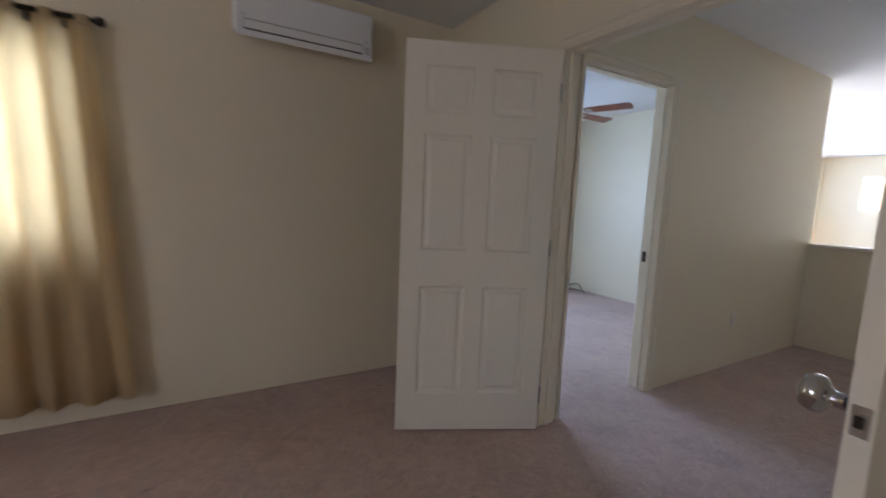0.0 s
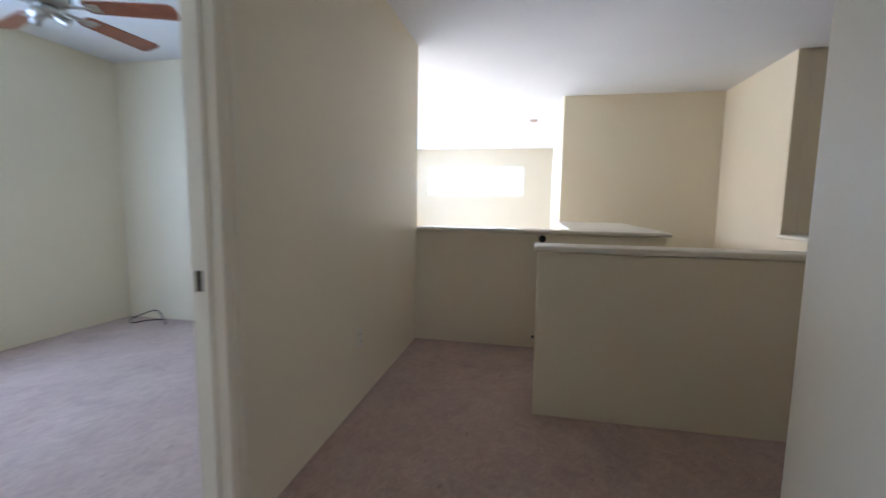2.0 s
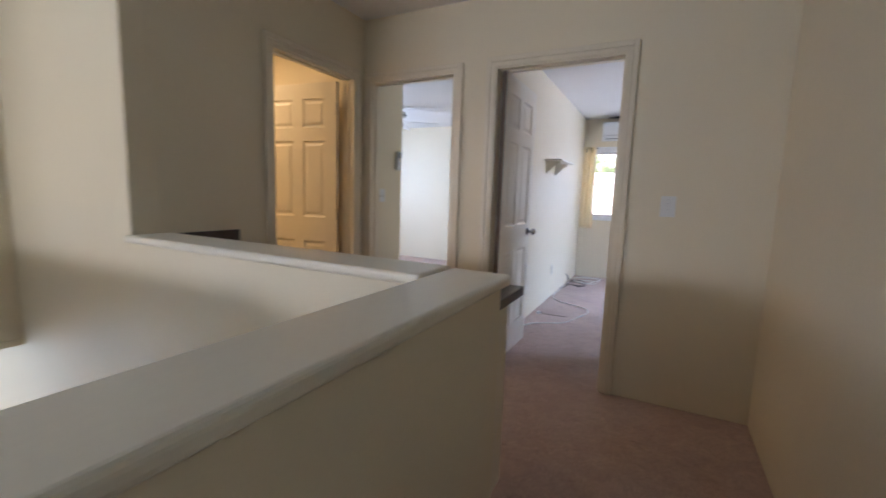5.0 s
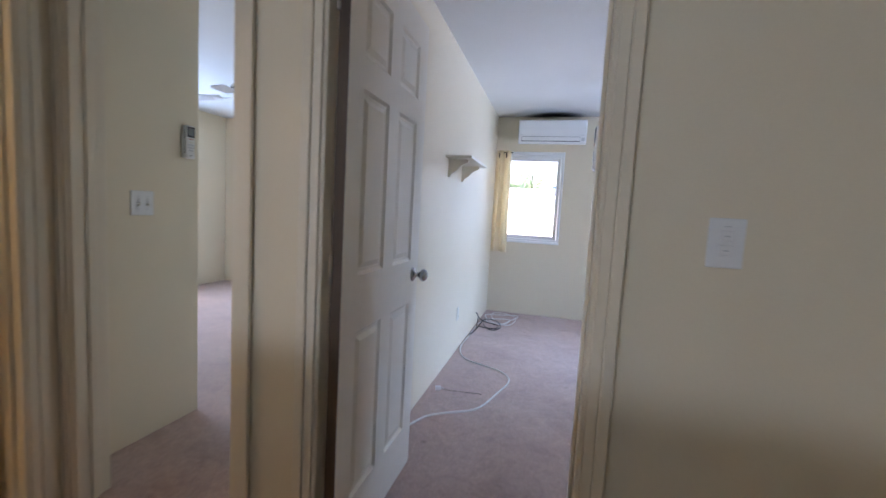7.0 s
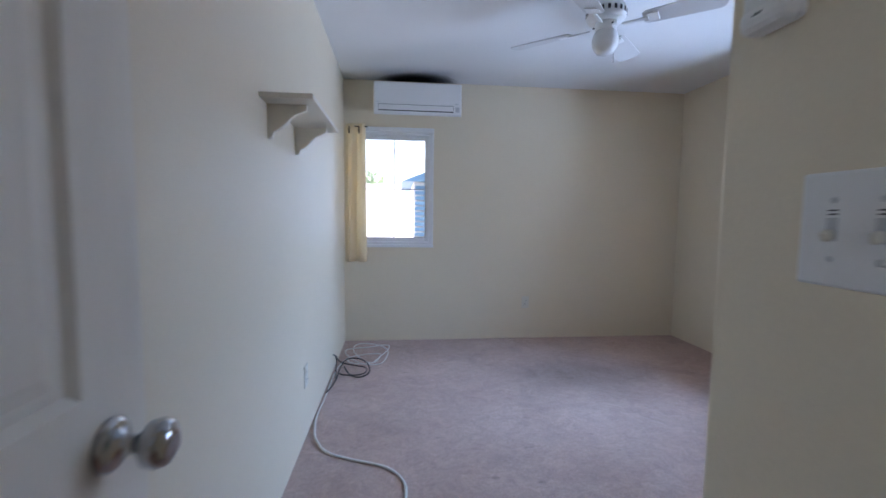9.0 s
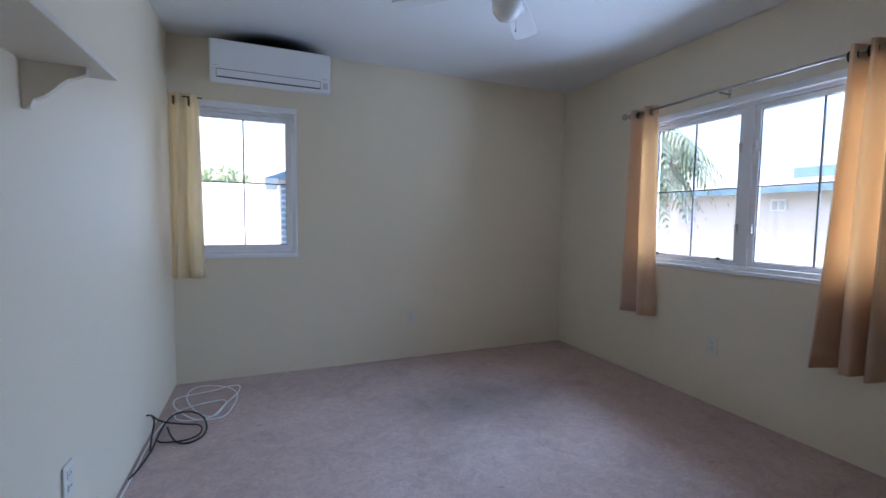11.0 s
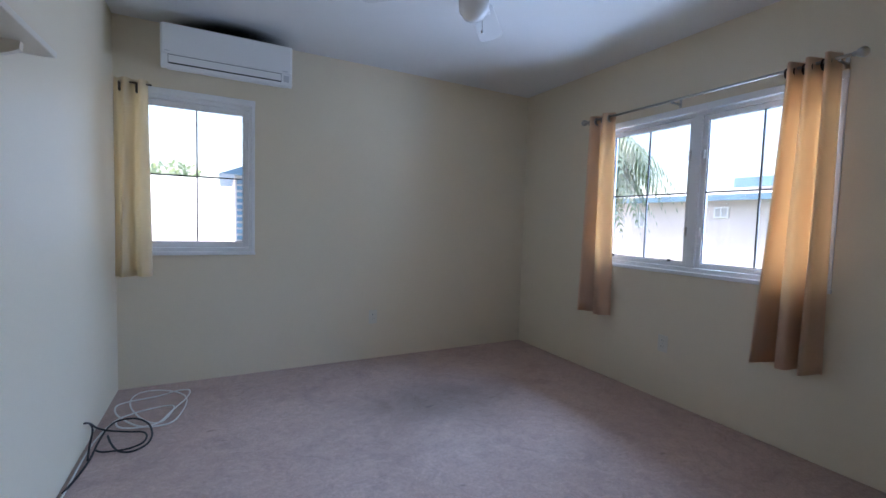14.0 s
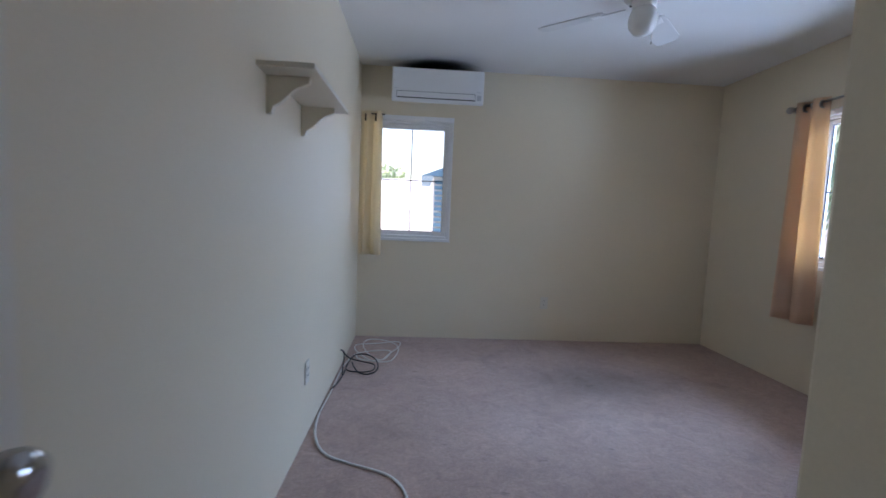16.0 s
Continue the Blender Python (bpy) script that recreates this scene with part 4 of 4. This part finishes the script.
def remote(m):
    ob = base("remote_control", m, "white air conditioner remote in a wall holder", "remote control", "wall remotes")
    holder = box(-0.033, 0.033, -0.020, 0.0, -0.088, 0.040, 0.009, 3)
    add_box(holder, -0.033, 0.033, -0.036, -0.004, -0.090, -0.058, 0.013, 3)
    part("holder", holder, PLAST, ob, "white wall holder")
    part("body", box(-0.0285, 0.0285, -0.034, -0.004, -0.078, 0.084, 0.009, 3), PLAST, ob)
    part("seam", box(-0.0305, 0.0305, -0.0235, -0.0205, -0.060, 0.060, 0.001, 1), DARK, ob, "dark gap between remote and holder")
    bezel = part("bezel", box(-0.024, 0.024, -0.0352, -0.0335, 0.022, 0.077, 0.0006, 1), DARK, ob, "dark display surround")
    part("display", box(-0.018, 0.018, -0.0360, -0.0350, 0.032, 0.070, 0.0003, 1), LCD, bezel, "grey display")
    for z, c, mat in ((0.013, 2, ORANGE), (-0.004, 1, CREAMP), (-0.018, 3, PLAST2), (-0.032, 3, PLAST2), (-0.046, 2, PLAST2)):
        for i in range(c):
            x = (i - (c - 1) / 2) * 0.0155
            w = 0.013 if c == 1 else 0.0055
            part("button", box(x - w, x + w, -0.0362, -0.0335, z - 0.0042, z + 0.0042, 0.001, 1), mat, ob)
    part("mark", box(-0.006, 0.006, -0.0366, -0.0355, -0.074, -0.071), LCD, ob)
    return ob


remote(pose(-3.209, 3.836, 1.505, 0, 0, -90))
remote(pose(-5.30, 3.905, 1.52, 0, 0, 90))

# ---- corner shelf of the bedroom ----
shelf = base("wall_shelf", pose(-4.143, 4.94, 1.60), "small white wooden wall shelf on two curved brackets", "shelf")
part("board", box(0.001, 0.186, -0.015, 0.622, 0.0, 0.018, 0.003, 2), CAP, shelf)
ogee = [(0.001, 0.0), (0.150, 0.0), (0.148, -0.022), (0.128, -0.034), (0.105, -0.043), (0.088, -0.058), (0.068, -0.082), (0.048, -0.100), (0.026, -0.112), (0.018, -0.136), (0.001, -0.142)]
for y in (0.080, 0.508):
    part("bracket", prism([(a * 0.96, z * 0.9) for a, z in ogee], y, y + 0.020), CAP, shelf)

# ---- built-in counter behind the half wall ----
counter = base("cabinet", pose(-4.30, 1.86, 0), "low white built-in cabinet behind the stair half wall", "cabinet")
part("body", box(-0.835, 0.815, -0.202, 0.115, 0.08, 0.828, 0.002, 1), TRIM, counter)
part("plinth", box(-0.835, 0.790, -0.202, 0.075, 0.001, 0.08, 0.0, 1), TRIM, counter)
for i in range(4):
    x0 = -0.80 + i * 0.40
    d = part("door", box(x0, x0 + 0.392, 0.116, 0.134, 0.10, 0.81, 0.003, 1), DOORP, counter)
    part("knob", moved(lathe([(0.006, 0), (0.006, 0.012), (0.014, 0.018), (0.012, 0.026), (0, 0.028)], 12, "Y"), Matrix.Translation((x0 + (0.35 if i % 2 == 0 else 0.04), 0.134, 0.72))), NICKEL, d)
worktop = base("countertop", pose(-4.30, 1.86, 0.83), "dark brown laminate countertop with a low backsplash", "countertop")
part("top", box(-0.838, 0.848, -0.203, 0.195, 0.0, 0.038, 0.004, 2), LAMIN, worktop)
part("backsplash", box(-0.838, -0.818, -0.165, 0.335 - 0.14, 0.038, 0.150, 0.003, 1), LAMIN, worktop)

# ---- stair handrail and small fixtures ----
rail = base("handrail", pose(-4.585, -0.44, 0.84), "cream painted round handrail going down the stair", "handrail")
part("rail", tube([(0.075, 0.0, 0.0), (0.075, 0.5, -0.33), (0.075, 1.0, -0.66), (0.075, 1.45, -0.957)], 0.021, 12, 2), CAP, rail, smooth=True)
for y in (0.12, 0.75):
    part("bracket", tube([(0.001, y, -y * 0.66 - 0.06), (0.05, y, -y * 0.66 - 0.06), (0.075, y, -y * 0.66 - 0.02)], 0.006, 8, 4), NICKEL, rail, smooth=True)
tagged(mesh_object("wall_socket", moved(lathe([(0.030, 0.0), (0.030, 0.004), (0.024, 0.006), (0.022, 0.002), (0.0, 0.001)], 24, "X"), Matrix.Translation((-4.5845, -0.492, 0.925))), DARK, smooth=True), "small round dark opening in the half wall above the handrail", "wall fitting")

smoke = base("smoke_detector", pose(-7.87, -0.594, H1), "small round off-white detector on the high ceiling", "smoke detector")
part("cover", lathe([(0.0, -0.035), (0.04, -0.034), (0.055, -0.022), (0.06, 0.0)], 24), material("warm_plastic", (0.55, 0.42, 0.36), 0.4), smoke, smooth=True)
can = base("recessed_light", pose(-4.61, 1.63, H1), "unlit recessed ceiling light with a dark baffle", "recessed light")
part("trim_ring", lathe([(0.062, -0.001), (0.066, -0.006), (0.085, -0.004), (0.087, 0.0)], 28), PLAST, can, smooth=True)
part("baffle", lathe([(0.0, -0.001), (0.062, -0.0015), (0.062, -0.003), (0.0, -0.0025)], 28), DARK, can, smooth=True)

bl = base("ceiling_light", pose(-6.2, 2.4, H1), "frosted dome ceiling light glowing warm in the bathroom", "ceiling light")
part("rim", lathe([(0.0, 0.0), (0.15, 0.0), (0.155, -0.015), (0.14, -0.022), (0.0, -0.022)], 28), NICKEL, bl, smooth=True)
part("dome", lathe([(0.138, -0.022), (0.125, -0.05), (0.08, -0.075), (0.0, -0.085)], 28), glow_material("warm_lamp_glass", (1.0, 0.75, 0.38), 1.5), bl, smooth=True)

# ---- cables on the carpet ----


def cable(name, points, radius, mat, label):
    ob = mesh_object(name, tube(points, radius, 8, 7), mat, smooth=True)
    return tagged(ob, label, "cable")


def loop_points(cx, cy, rx, ry, turn, z, n=9, a0=0.0, a1=2 * math.pi, drift=0.0):
    out = []
    for i in range(n):
        a = a0 + (a1 - a0) * i / (n - 1)
        x, y = rx * math.cos(a), ry * math.sin(a)
        c, s = math.cos(turn), math.sin(turn)
        out.append((cx + c * x - s * y + drift * i / n, cy + s * x + c * y, z + 0.004 * (i % 3)))
    return out


white = [(-4.135, 5.86, 0.006), (-4.13, 6.13, 0.006), (-4.13, 6.58, 0.006), (-4.09, 6.82, 0.006), (-4.03, 6.90, 0.008), (-3.89, 6.945, 0.012), (-3.808, 6.915, 0.014),
         (-3.838, 6.745, 0.012), (-3.89, 6.725, 0.012), (-3.955, 6.81, 0.010), (-4.03, 6.99, 0.008), (-4.055, 7.14, 0.008), (-4.02, 7.245, 0.008), (-3.92, 7.24, 0.010)]
white += [(-3.80, 7.135, 0.014), (-3.745, 6.97, 0.016), (-3.78, 6.72, 0.016), (-3.85, 6.665, 0.016), (-3.95, 6.70, 0.016), (-4.05, 6.835, 0.018), (-4.108, 6.98, 0.014),
          (-4.09, 7.08, 0.014), (-3.91, 7.115, 0.018), (-3.81, 7.165, 0.018), (-3.742, 7.145, 0.018), (-3.748, 7.01, 0.022), (-3.81, 6.84, 0.022), (-3.865, 6.69, 0.022), (-3.965, 6.675, 0.022), (-4.045, 6.72, 0.022), (-4.072, 6.81, 0.022)]
cable("white_cable", white, 0.0045, CABLE_W, "white cable coiled on the carpet in the room corner")
black = [(-4.134, 6.17, 0.008), (-4.115, 6.28, 0.008), (-4.102, 6.42, 0.010), (-4.102, 6.57, 0.018), (-4.09, 6.72, 0.026), (-4.055, 6.79, 0.028), (-3.98, 6.785, 0.028),
         (-3.912, 6.70, 0.026), (-3.876, 6.575, 0.020), (-3.884, 6.478, 0.014), (-3.938, 6.43, 0.010), (-3.998, 6.457, 0.010), (-4.045, 6.55, 0.012), (-4.078, 6.65, 0.014)]
cable("black_cable", black, 0.0050, CABLE_B, "black cable in a loose tangle by the wall")
tail = [(-4.104, 6.40, 0.018), (-4.120, 6.50, 0.035), (-4.128, 6.60, 0.075), (-4.133, 6.58, 0.12), (-4.136, 6.50, 0.158), (-4.130, 6.57, 0.125), (-4.120, 6.655, 0.060), (-4.075, 6.675, 0.028),
        (-3.99, 6.635, 0.024), (-3.922, 6.605, 0.022), (-3.896, 6.545, 0.024), (-3.906, 6.476, 0.022), (-3.967, 6.444, 0.020), (-4.06, 6.462, 0.018), (-4.092, 6.488, 0.020)]
cable("black_cable", tail, 0.0046, CABLE_B, "black cord leaning up the wall from the tangle")
cable("white_cable", [(-4.13, 4.20, 0.008), (-4.086, 4.265, 0.006), (-4.03, 4.385, 0.006), (-3.94, 4.465, 0.006), (-3.76, 4.60, 0.006), (-3.665, 4.90, 0.006), (-3.622, 5.07, 0.006), (-3.632, 5.19, 0.006), (-3.715, 5.30, 0.006),
                      (-3.90, 5.385, 0.006), (-4.02, 5.46, 0.006), (-4.095, 5.60, 0.006), (-4.125, 5.74, 0.006), (-4.135, 5.86, 0.006)],
      0.0058, CABLE_W, "white extension cable curving over the carpet")
pl = base("cable_plug", pose(-4.066, 4.782, 0.0, 0, 0, 15), "white cable plug lying on the carpet", "plug")
part("body", box(-0.02, 0.02, -0.014, 0.014, 0.002, 0.030, 0.006, 2), PLAST, pl)
for y in (-0.006, 0.006):
    part("prong", box(0.019, 0.036, y - 0.001, y + 0.001, 0.012, 0.019), NICKEL, pl)
cable("thin_cable", [(-4.05, 4.79, 0.012), (-4.00, 4.80, 0.004), (-3.93, 4.805, 0.004), (-3.85, 4.815, 0.004), (-3.77, 4.82, 0.004)], 0.0022, CABLE_B, "thin grey cord beside the plug")
cable("grey_cable", [(-4.50, -4.15, 0.01), (-4.42, -4.25, 0.015), (-4.30, -4.30, 0.02), (-4.40, -4.42, 0.02), (-4.48, -4.35, 0.06), (-4.52, -4.25, 0.09), (-4.47, -4.12, 0.04), (-4.38, -4.0, 0.01)], 0.006, CABLE_B, "dark cable lying in the corner of the fan room")

# ---- outdoors ----
tagged(mesh_object("ground", box(-400, 400, -400, 400, -3.2, -3.0), GRASS), "green lawn ground around the house", "ground", kind="structure")


def hip_roof(x0, x1, y0, y1, z, rise, over):
    bm = bmesh.new()
    x0, x1, y0, y1 = x0 - over, x1 + over, y0 - over, y1 + over
    lo = [bm.verts.new(p) for p in ((x0, y0, z), (x1, y0, z), (x1, y1, z), (x0, y1, z))]
    if x1 - x0 > y1 - y0:
        k, m = (y1 - y0) / 2, (y0 + y1) / 2
        r = [bm.verts.new((x0 + k, m, z + rise)), bm.verts.new((x1 - k, m, z + rise))]
        faces = ((lo[0], lo[1], r[1], r[0]), (lo[1], lo[2], r[1]), (lo[2], lo[3], r[0], r[1]), (lo[3], lo[0], r[0]))
    else:
        k, m = (x1 - x0) / 2, (x0 + x1) / 2
        r = [bm.verts.new((m, y0 + k, z + rise)), bm.verts.new((m, y1 - k, z + rise))]
        faces = ((lo[0], lo[1], r[0]), (lo[1], lo[2], r[1], r[0]), (lo[2], lo[3], r[1]), (lo[3], lo[0], r[0], r[1]))
    for f in faces:
        bm.faces.new(f)
    bm.faces.new(lo[::-1])
    return bm


def house(m, x0, x1, y0, y1, z, rise, roof_mat, label, windows=(), board=0.16):
    ob = base("house", m, label, "house")
    part("wall", box(x0, x1, y0, y1, -3.0, z), STUCCO, ob)
    part("roof", hip_roof(x0, x1, y0, y1, z, rise, 0.6), roof_mat, ob)
    part("fascia", box(x0 - 0.6, x0 - 0.56, y0 - 0.6, y1 + 0.6, z - board, z), ROOFB, ob, "blue-grey painted eave board")
    part("fascia", box(x0 - 0.56, x1 + 0.6, y0 - 0.6, y0 - 0.56, z - board, z), ROOFB, ob, "blue-grey painted eave board")
    for (a, b, w, h, face) in windows:
        bx = (x0 - 0.05, x0 + 0.02, a, a + w, b, b + h) if face == "x" else (a, a + w, y0 - 0.05, y0 + 0.02, b, b + h)
        wn = part("window", box(*bx, 0.01, 1), ALU, ob)
        t = 0.05
        bx = (x0 - 0.06, x0 - 0.051, a + t, a + w / 2 - t / 2, b + t, b + h - t) if face == "x" else (a + t, a + w / 2 - t / 2, y0 - 0.06, y0 - 0.051, b + t, b + h - t)
        part("pane", box(*bx), PLAST2, wn)
        bx = (x0 - 0.06, x0 - 0.051, a + w / 2 + t / 2, a + w - t, b + t, b + h - t) if face == "x" else (a + w / 2 + t / 2, a + w - t, y0 - 0.06, y0 - 0.051, b + t, b + h - t)
        part("pane", box(*bx), PLAST2, wn)
    return ob


house(pose(0, 0, 0), 9.0, 19.0, 6.0, 21.0, 2.15, 0.55, ROOFW, "pale pink stucco house with a blue eave board", [(10.79, 1.52, 0.40, 0.33, "x"), (13.4, 1.2, 0.4, 0.5, "x")])
house(pose(0, 0, 0), 17.0, 26.0, 6.0, 14.1, 3.5, 0.4, ROOFB, "farther house with a blue-grey roof", (), 0.42)
house(pose(0, 0, 0), -18.0, 3.0, 11.0, 24.0, -0.7, 2.9, ROOFW, "neighbouring house with a wide pale tiled roof")
gable = base("roof_vent_house", pose(-2.6, 12.6, -3.0), "small blue-grey louvred gable wall next door", "house")
part("wall", box(-0.75, 1.6, -0.2, 3.0, 0.0, 4.9), STUCCO, gable)
part("roof", moved(prism([(-1.0, 4.9), (0.5, 5.5), (2.0, 4.9)], -0.4, 3.2), Matrix.Identity(4)), ROOFB, gable)
for i in range(16):
    part("louvre", box(-0.72, 0.1, -0.26, -0.2, 3.1 + i * 0.11, 3.17 + i * 0.11), ROOFB, gable)


def palm(m, trunk_h, fronds, reach, seed):
    """A palm with drooping fronds of many narrow leaflets."""
    rnd = random.Random(seed)
    ob = base("palm_tree", m, "green palm with drooping feathery fronds", "palm tree")
    bm = bmesh.new()
    n, rings = 10, []
    for j in range(15):
        z = trunk_h * j / 14
        r = 0.17 - 0.05 * j / 14 + 0.012 * (j % 2)
        rings.append([bm.verts.new((r * math.cos(2 * math.pi * k / n) + 0.05 * math.sin(z), r * math.sin(2 * math.pi * k / n), z)) for k in range(n)])
    for a, b in zip(rings, rings[1:]):
        for k in range(n):
            bm.faces.new((a[k], a[(k + 1) % n], b[(k + 1) % n], b[k]))
    part("trunk", bm, BARK, ob, smooth=True)
    for f in range(fronds):
        bm = bmesh.new()
        az = 2 * math.pi * f / fronds * 1.618 * 3
        lift = rnd.uniform(-0.55, 0.6)
        length = reach * rnd.uniform(0.8, 1.15)
        pts = []
        for i in range(23):
            t = i / 22
            pts.append(Vector((math.cos(az) * length * t * (1 - 0.18 * t), math.sin(az) * length * t * (1 - 0.18 * t), trunk_h + lift * length * t - (0.85 + 0.35 * lift) * length * t * t)))
        side = Vector((-math.sin(az), math.cos(az), 0))
        for i in range(1, 22):
            p, d = pts[i], (pts[i + 1] - pts[i]).normalized()
            ll = 0.42 * math.sin(math.pi * min(1, 0.12 + i / 23)) * rnd.uniform(0.85, 1.1)
            for s in (-1, 1):
                tip = p + side * s * ll * 0.75 + d * ll * 0.5 + Vector((0, 0, -ll * rnd.uniform(0.45, 0.9)))
                w = d * 0.024
                a, b, c = bm.verts.new(p - w), bm.verts.new(p + w), bm.verts.new((p + tip) / 2 + w * 1.2 + Vector((0, 0, 0.03)))
                e, g = bm.verts.new((p + tip) / 2 - w * 1.2 + Vector((0, 0, 0.03))), bm.verts.new(tip)
                bm.faces.new((a, b, c, e))
                bm.faces.new((e, c, g))
            w = side * 0.008 * (1.2 - i / 22)
            q = [bm.verts.new(v) for v in (p - w, p + w, pts[i + 1] + w, pts[i + 1] - w)]
            bm.faces.new(q)
        part("frond", bm, LEAF, ob)
    return ob


palm(pose(2.15, 9.62, -3.0), 5.72, 72, 1.8, 4)


def broad_tree(m, height, spread, seed):
    """Tapered trunk, limbs and a crown of many small leaf clumps."""
    rnd = random.Random(seed)
    ob = base("tree", m, "leafy green tree beyond the neighbouring roof", "tree")
    bm = tube([(0, 0, 0), (0.1, 0, height * 0.3), (0.0, 0.1, height * 0.6)], 0.22, 8, 4)
    for k in range(5):
        a = k * 1.3
        br = tube([(0.05, 0.05, height * 0.5), (math.cos(a) * spread * 0.35, math.sin(a) * spread * 0.35, height * 0.68), (math.cos(a) * spread * 0.6, math.sin(a) * spread * 0.6, height * 0.82)], 0.08, 6, 3)
        me = bpy.data.meshes.new("limb")
        br.to_mesh(me)
        br.free()
        bm.from_mesh(me)
        bpy.data.meshes.remove(me)
    part("trunk", bm, BARK, ob)
    bm = bmesh.new()
    for _ in range(1500):
        d = Vector((rnd.gauss(0, 1), rnd.gauss(0, 1), rnd.gauss(0, 0.8))).normalized() * rnd.uniform(0.45, 1.0)
        k = 1 + 0.28 * noise.noise(d * 2.2 + Vector((seed, 0, 0)))
        c = Vector((d.x * spread * k, d.y * spread * k, height * 0.78 + d.z * height * 0.3 * k))
        u = Vector((rnd.gauss(0, 1), rnd.gauss(0, 1), rnd.gauss(0, 1))).normalized() * 0.24
        v = u.orthogonal().normalized() * 0.17
        vs = [bm.verts.new(c + q) for q in (-u, v * 0.8 - u * 0.2, u, -v * 0.8 + u * 0.2)]
        bm.faces.new(vs)
    part("crown", bm, TREELEAF, ob)
    return ob


broad_tree(pose(-6.6, 38, -3.0), 7.2, 2.4, 3)
broad_tree(pose(-10.5, 40, -3.0), 8.4, 3.2, 5)

# ---- soft dark patch on the ceiling over the air conditioner ----


# Near-black sheet whose alpha fades out from the middle of its wall edge.
def dark_patch_material():
    m = bpy.data.materials.new("soft_dark_ceiling_patch")
    m.use_nodes = True
    nt = m.node_tree
    n, link = nt.nodes, nt.links.new
    b = n["Principled BSDF"]
    b.inputs["Base Color"].default_value = (0.03, 0.028, 0.026, 1)
    b.inputs["Roughness"].default_value = 0.9
    tc, mp, gr, ns, ad, rg = (n.new(k) for k in ("ShaderNodeTexCoord", "ShaderNodeMapping", "ShaderNodeTexGradient", "ShaderNodeTexNoise", "ShaderNodeMath", "ShaderNodeMapRange"))
    gr.gradient_type = "SPHERICAL"
    mp.inputs["Location"].default_value, mp.inputs["Scale"].default_value = (-1, -1, 0), (2, 1, 0)
    link(tc.outputs["Generated"], mp.inputs["Vector"])
    link(mp.outputs[0], gr.inputs["Vector"])
    ns.inputs["Scale"].default_value, ns.inputs["Detail"].default_value = 4, 2
    link(tc.outputs["Object"], ns.inputs["Vector"])
    ad.operation = "MULTIPLY_ADD"
    link(ns.outputs["Fac"], ad.inputs[0])
    ad.inputs[1].default_value = 0.12
    link(gr.outputs["Fac"], ad.inputs[2])
    rg.inputs["From Min"].default_value, rg.inputs["From Max"].default_value = 0.10, 0.80
    rg.interpolation_type = "SMOOTHSTEP"
    rg.inputs["To Max"].default_value = 0.78
    link(ad.outputs[0], rg.inputs["Value"])
    link(rg.outputs[0], b.inputs["Alpha"])
    return m


tagged(mesh_object("ceiling_dark_patch", box(-3.90, -3.06, 7.06, 7.362, H2 - 0.004, H2 - 0.003), dark_patch_material()), "soft dark patch on the ceiling over the unit", "stain", kind="structure")

tagged(mesh_object("wall_hook", box(-3.460, -3.445, -0.568, -0.552, 0.435, 0.452, 0.003, 2), DARK), "small dark latch on the end of the half wall", "latch")
tagged(mesh_object("baseboard", box(-3.4045, -3.393, 1.46, 1.655, 0.001, 0.085, 0.003, 1), TRIM), "short cream baseboard at the half wall's end", "baseboard", kind="structure")
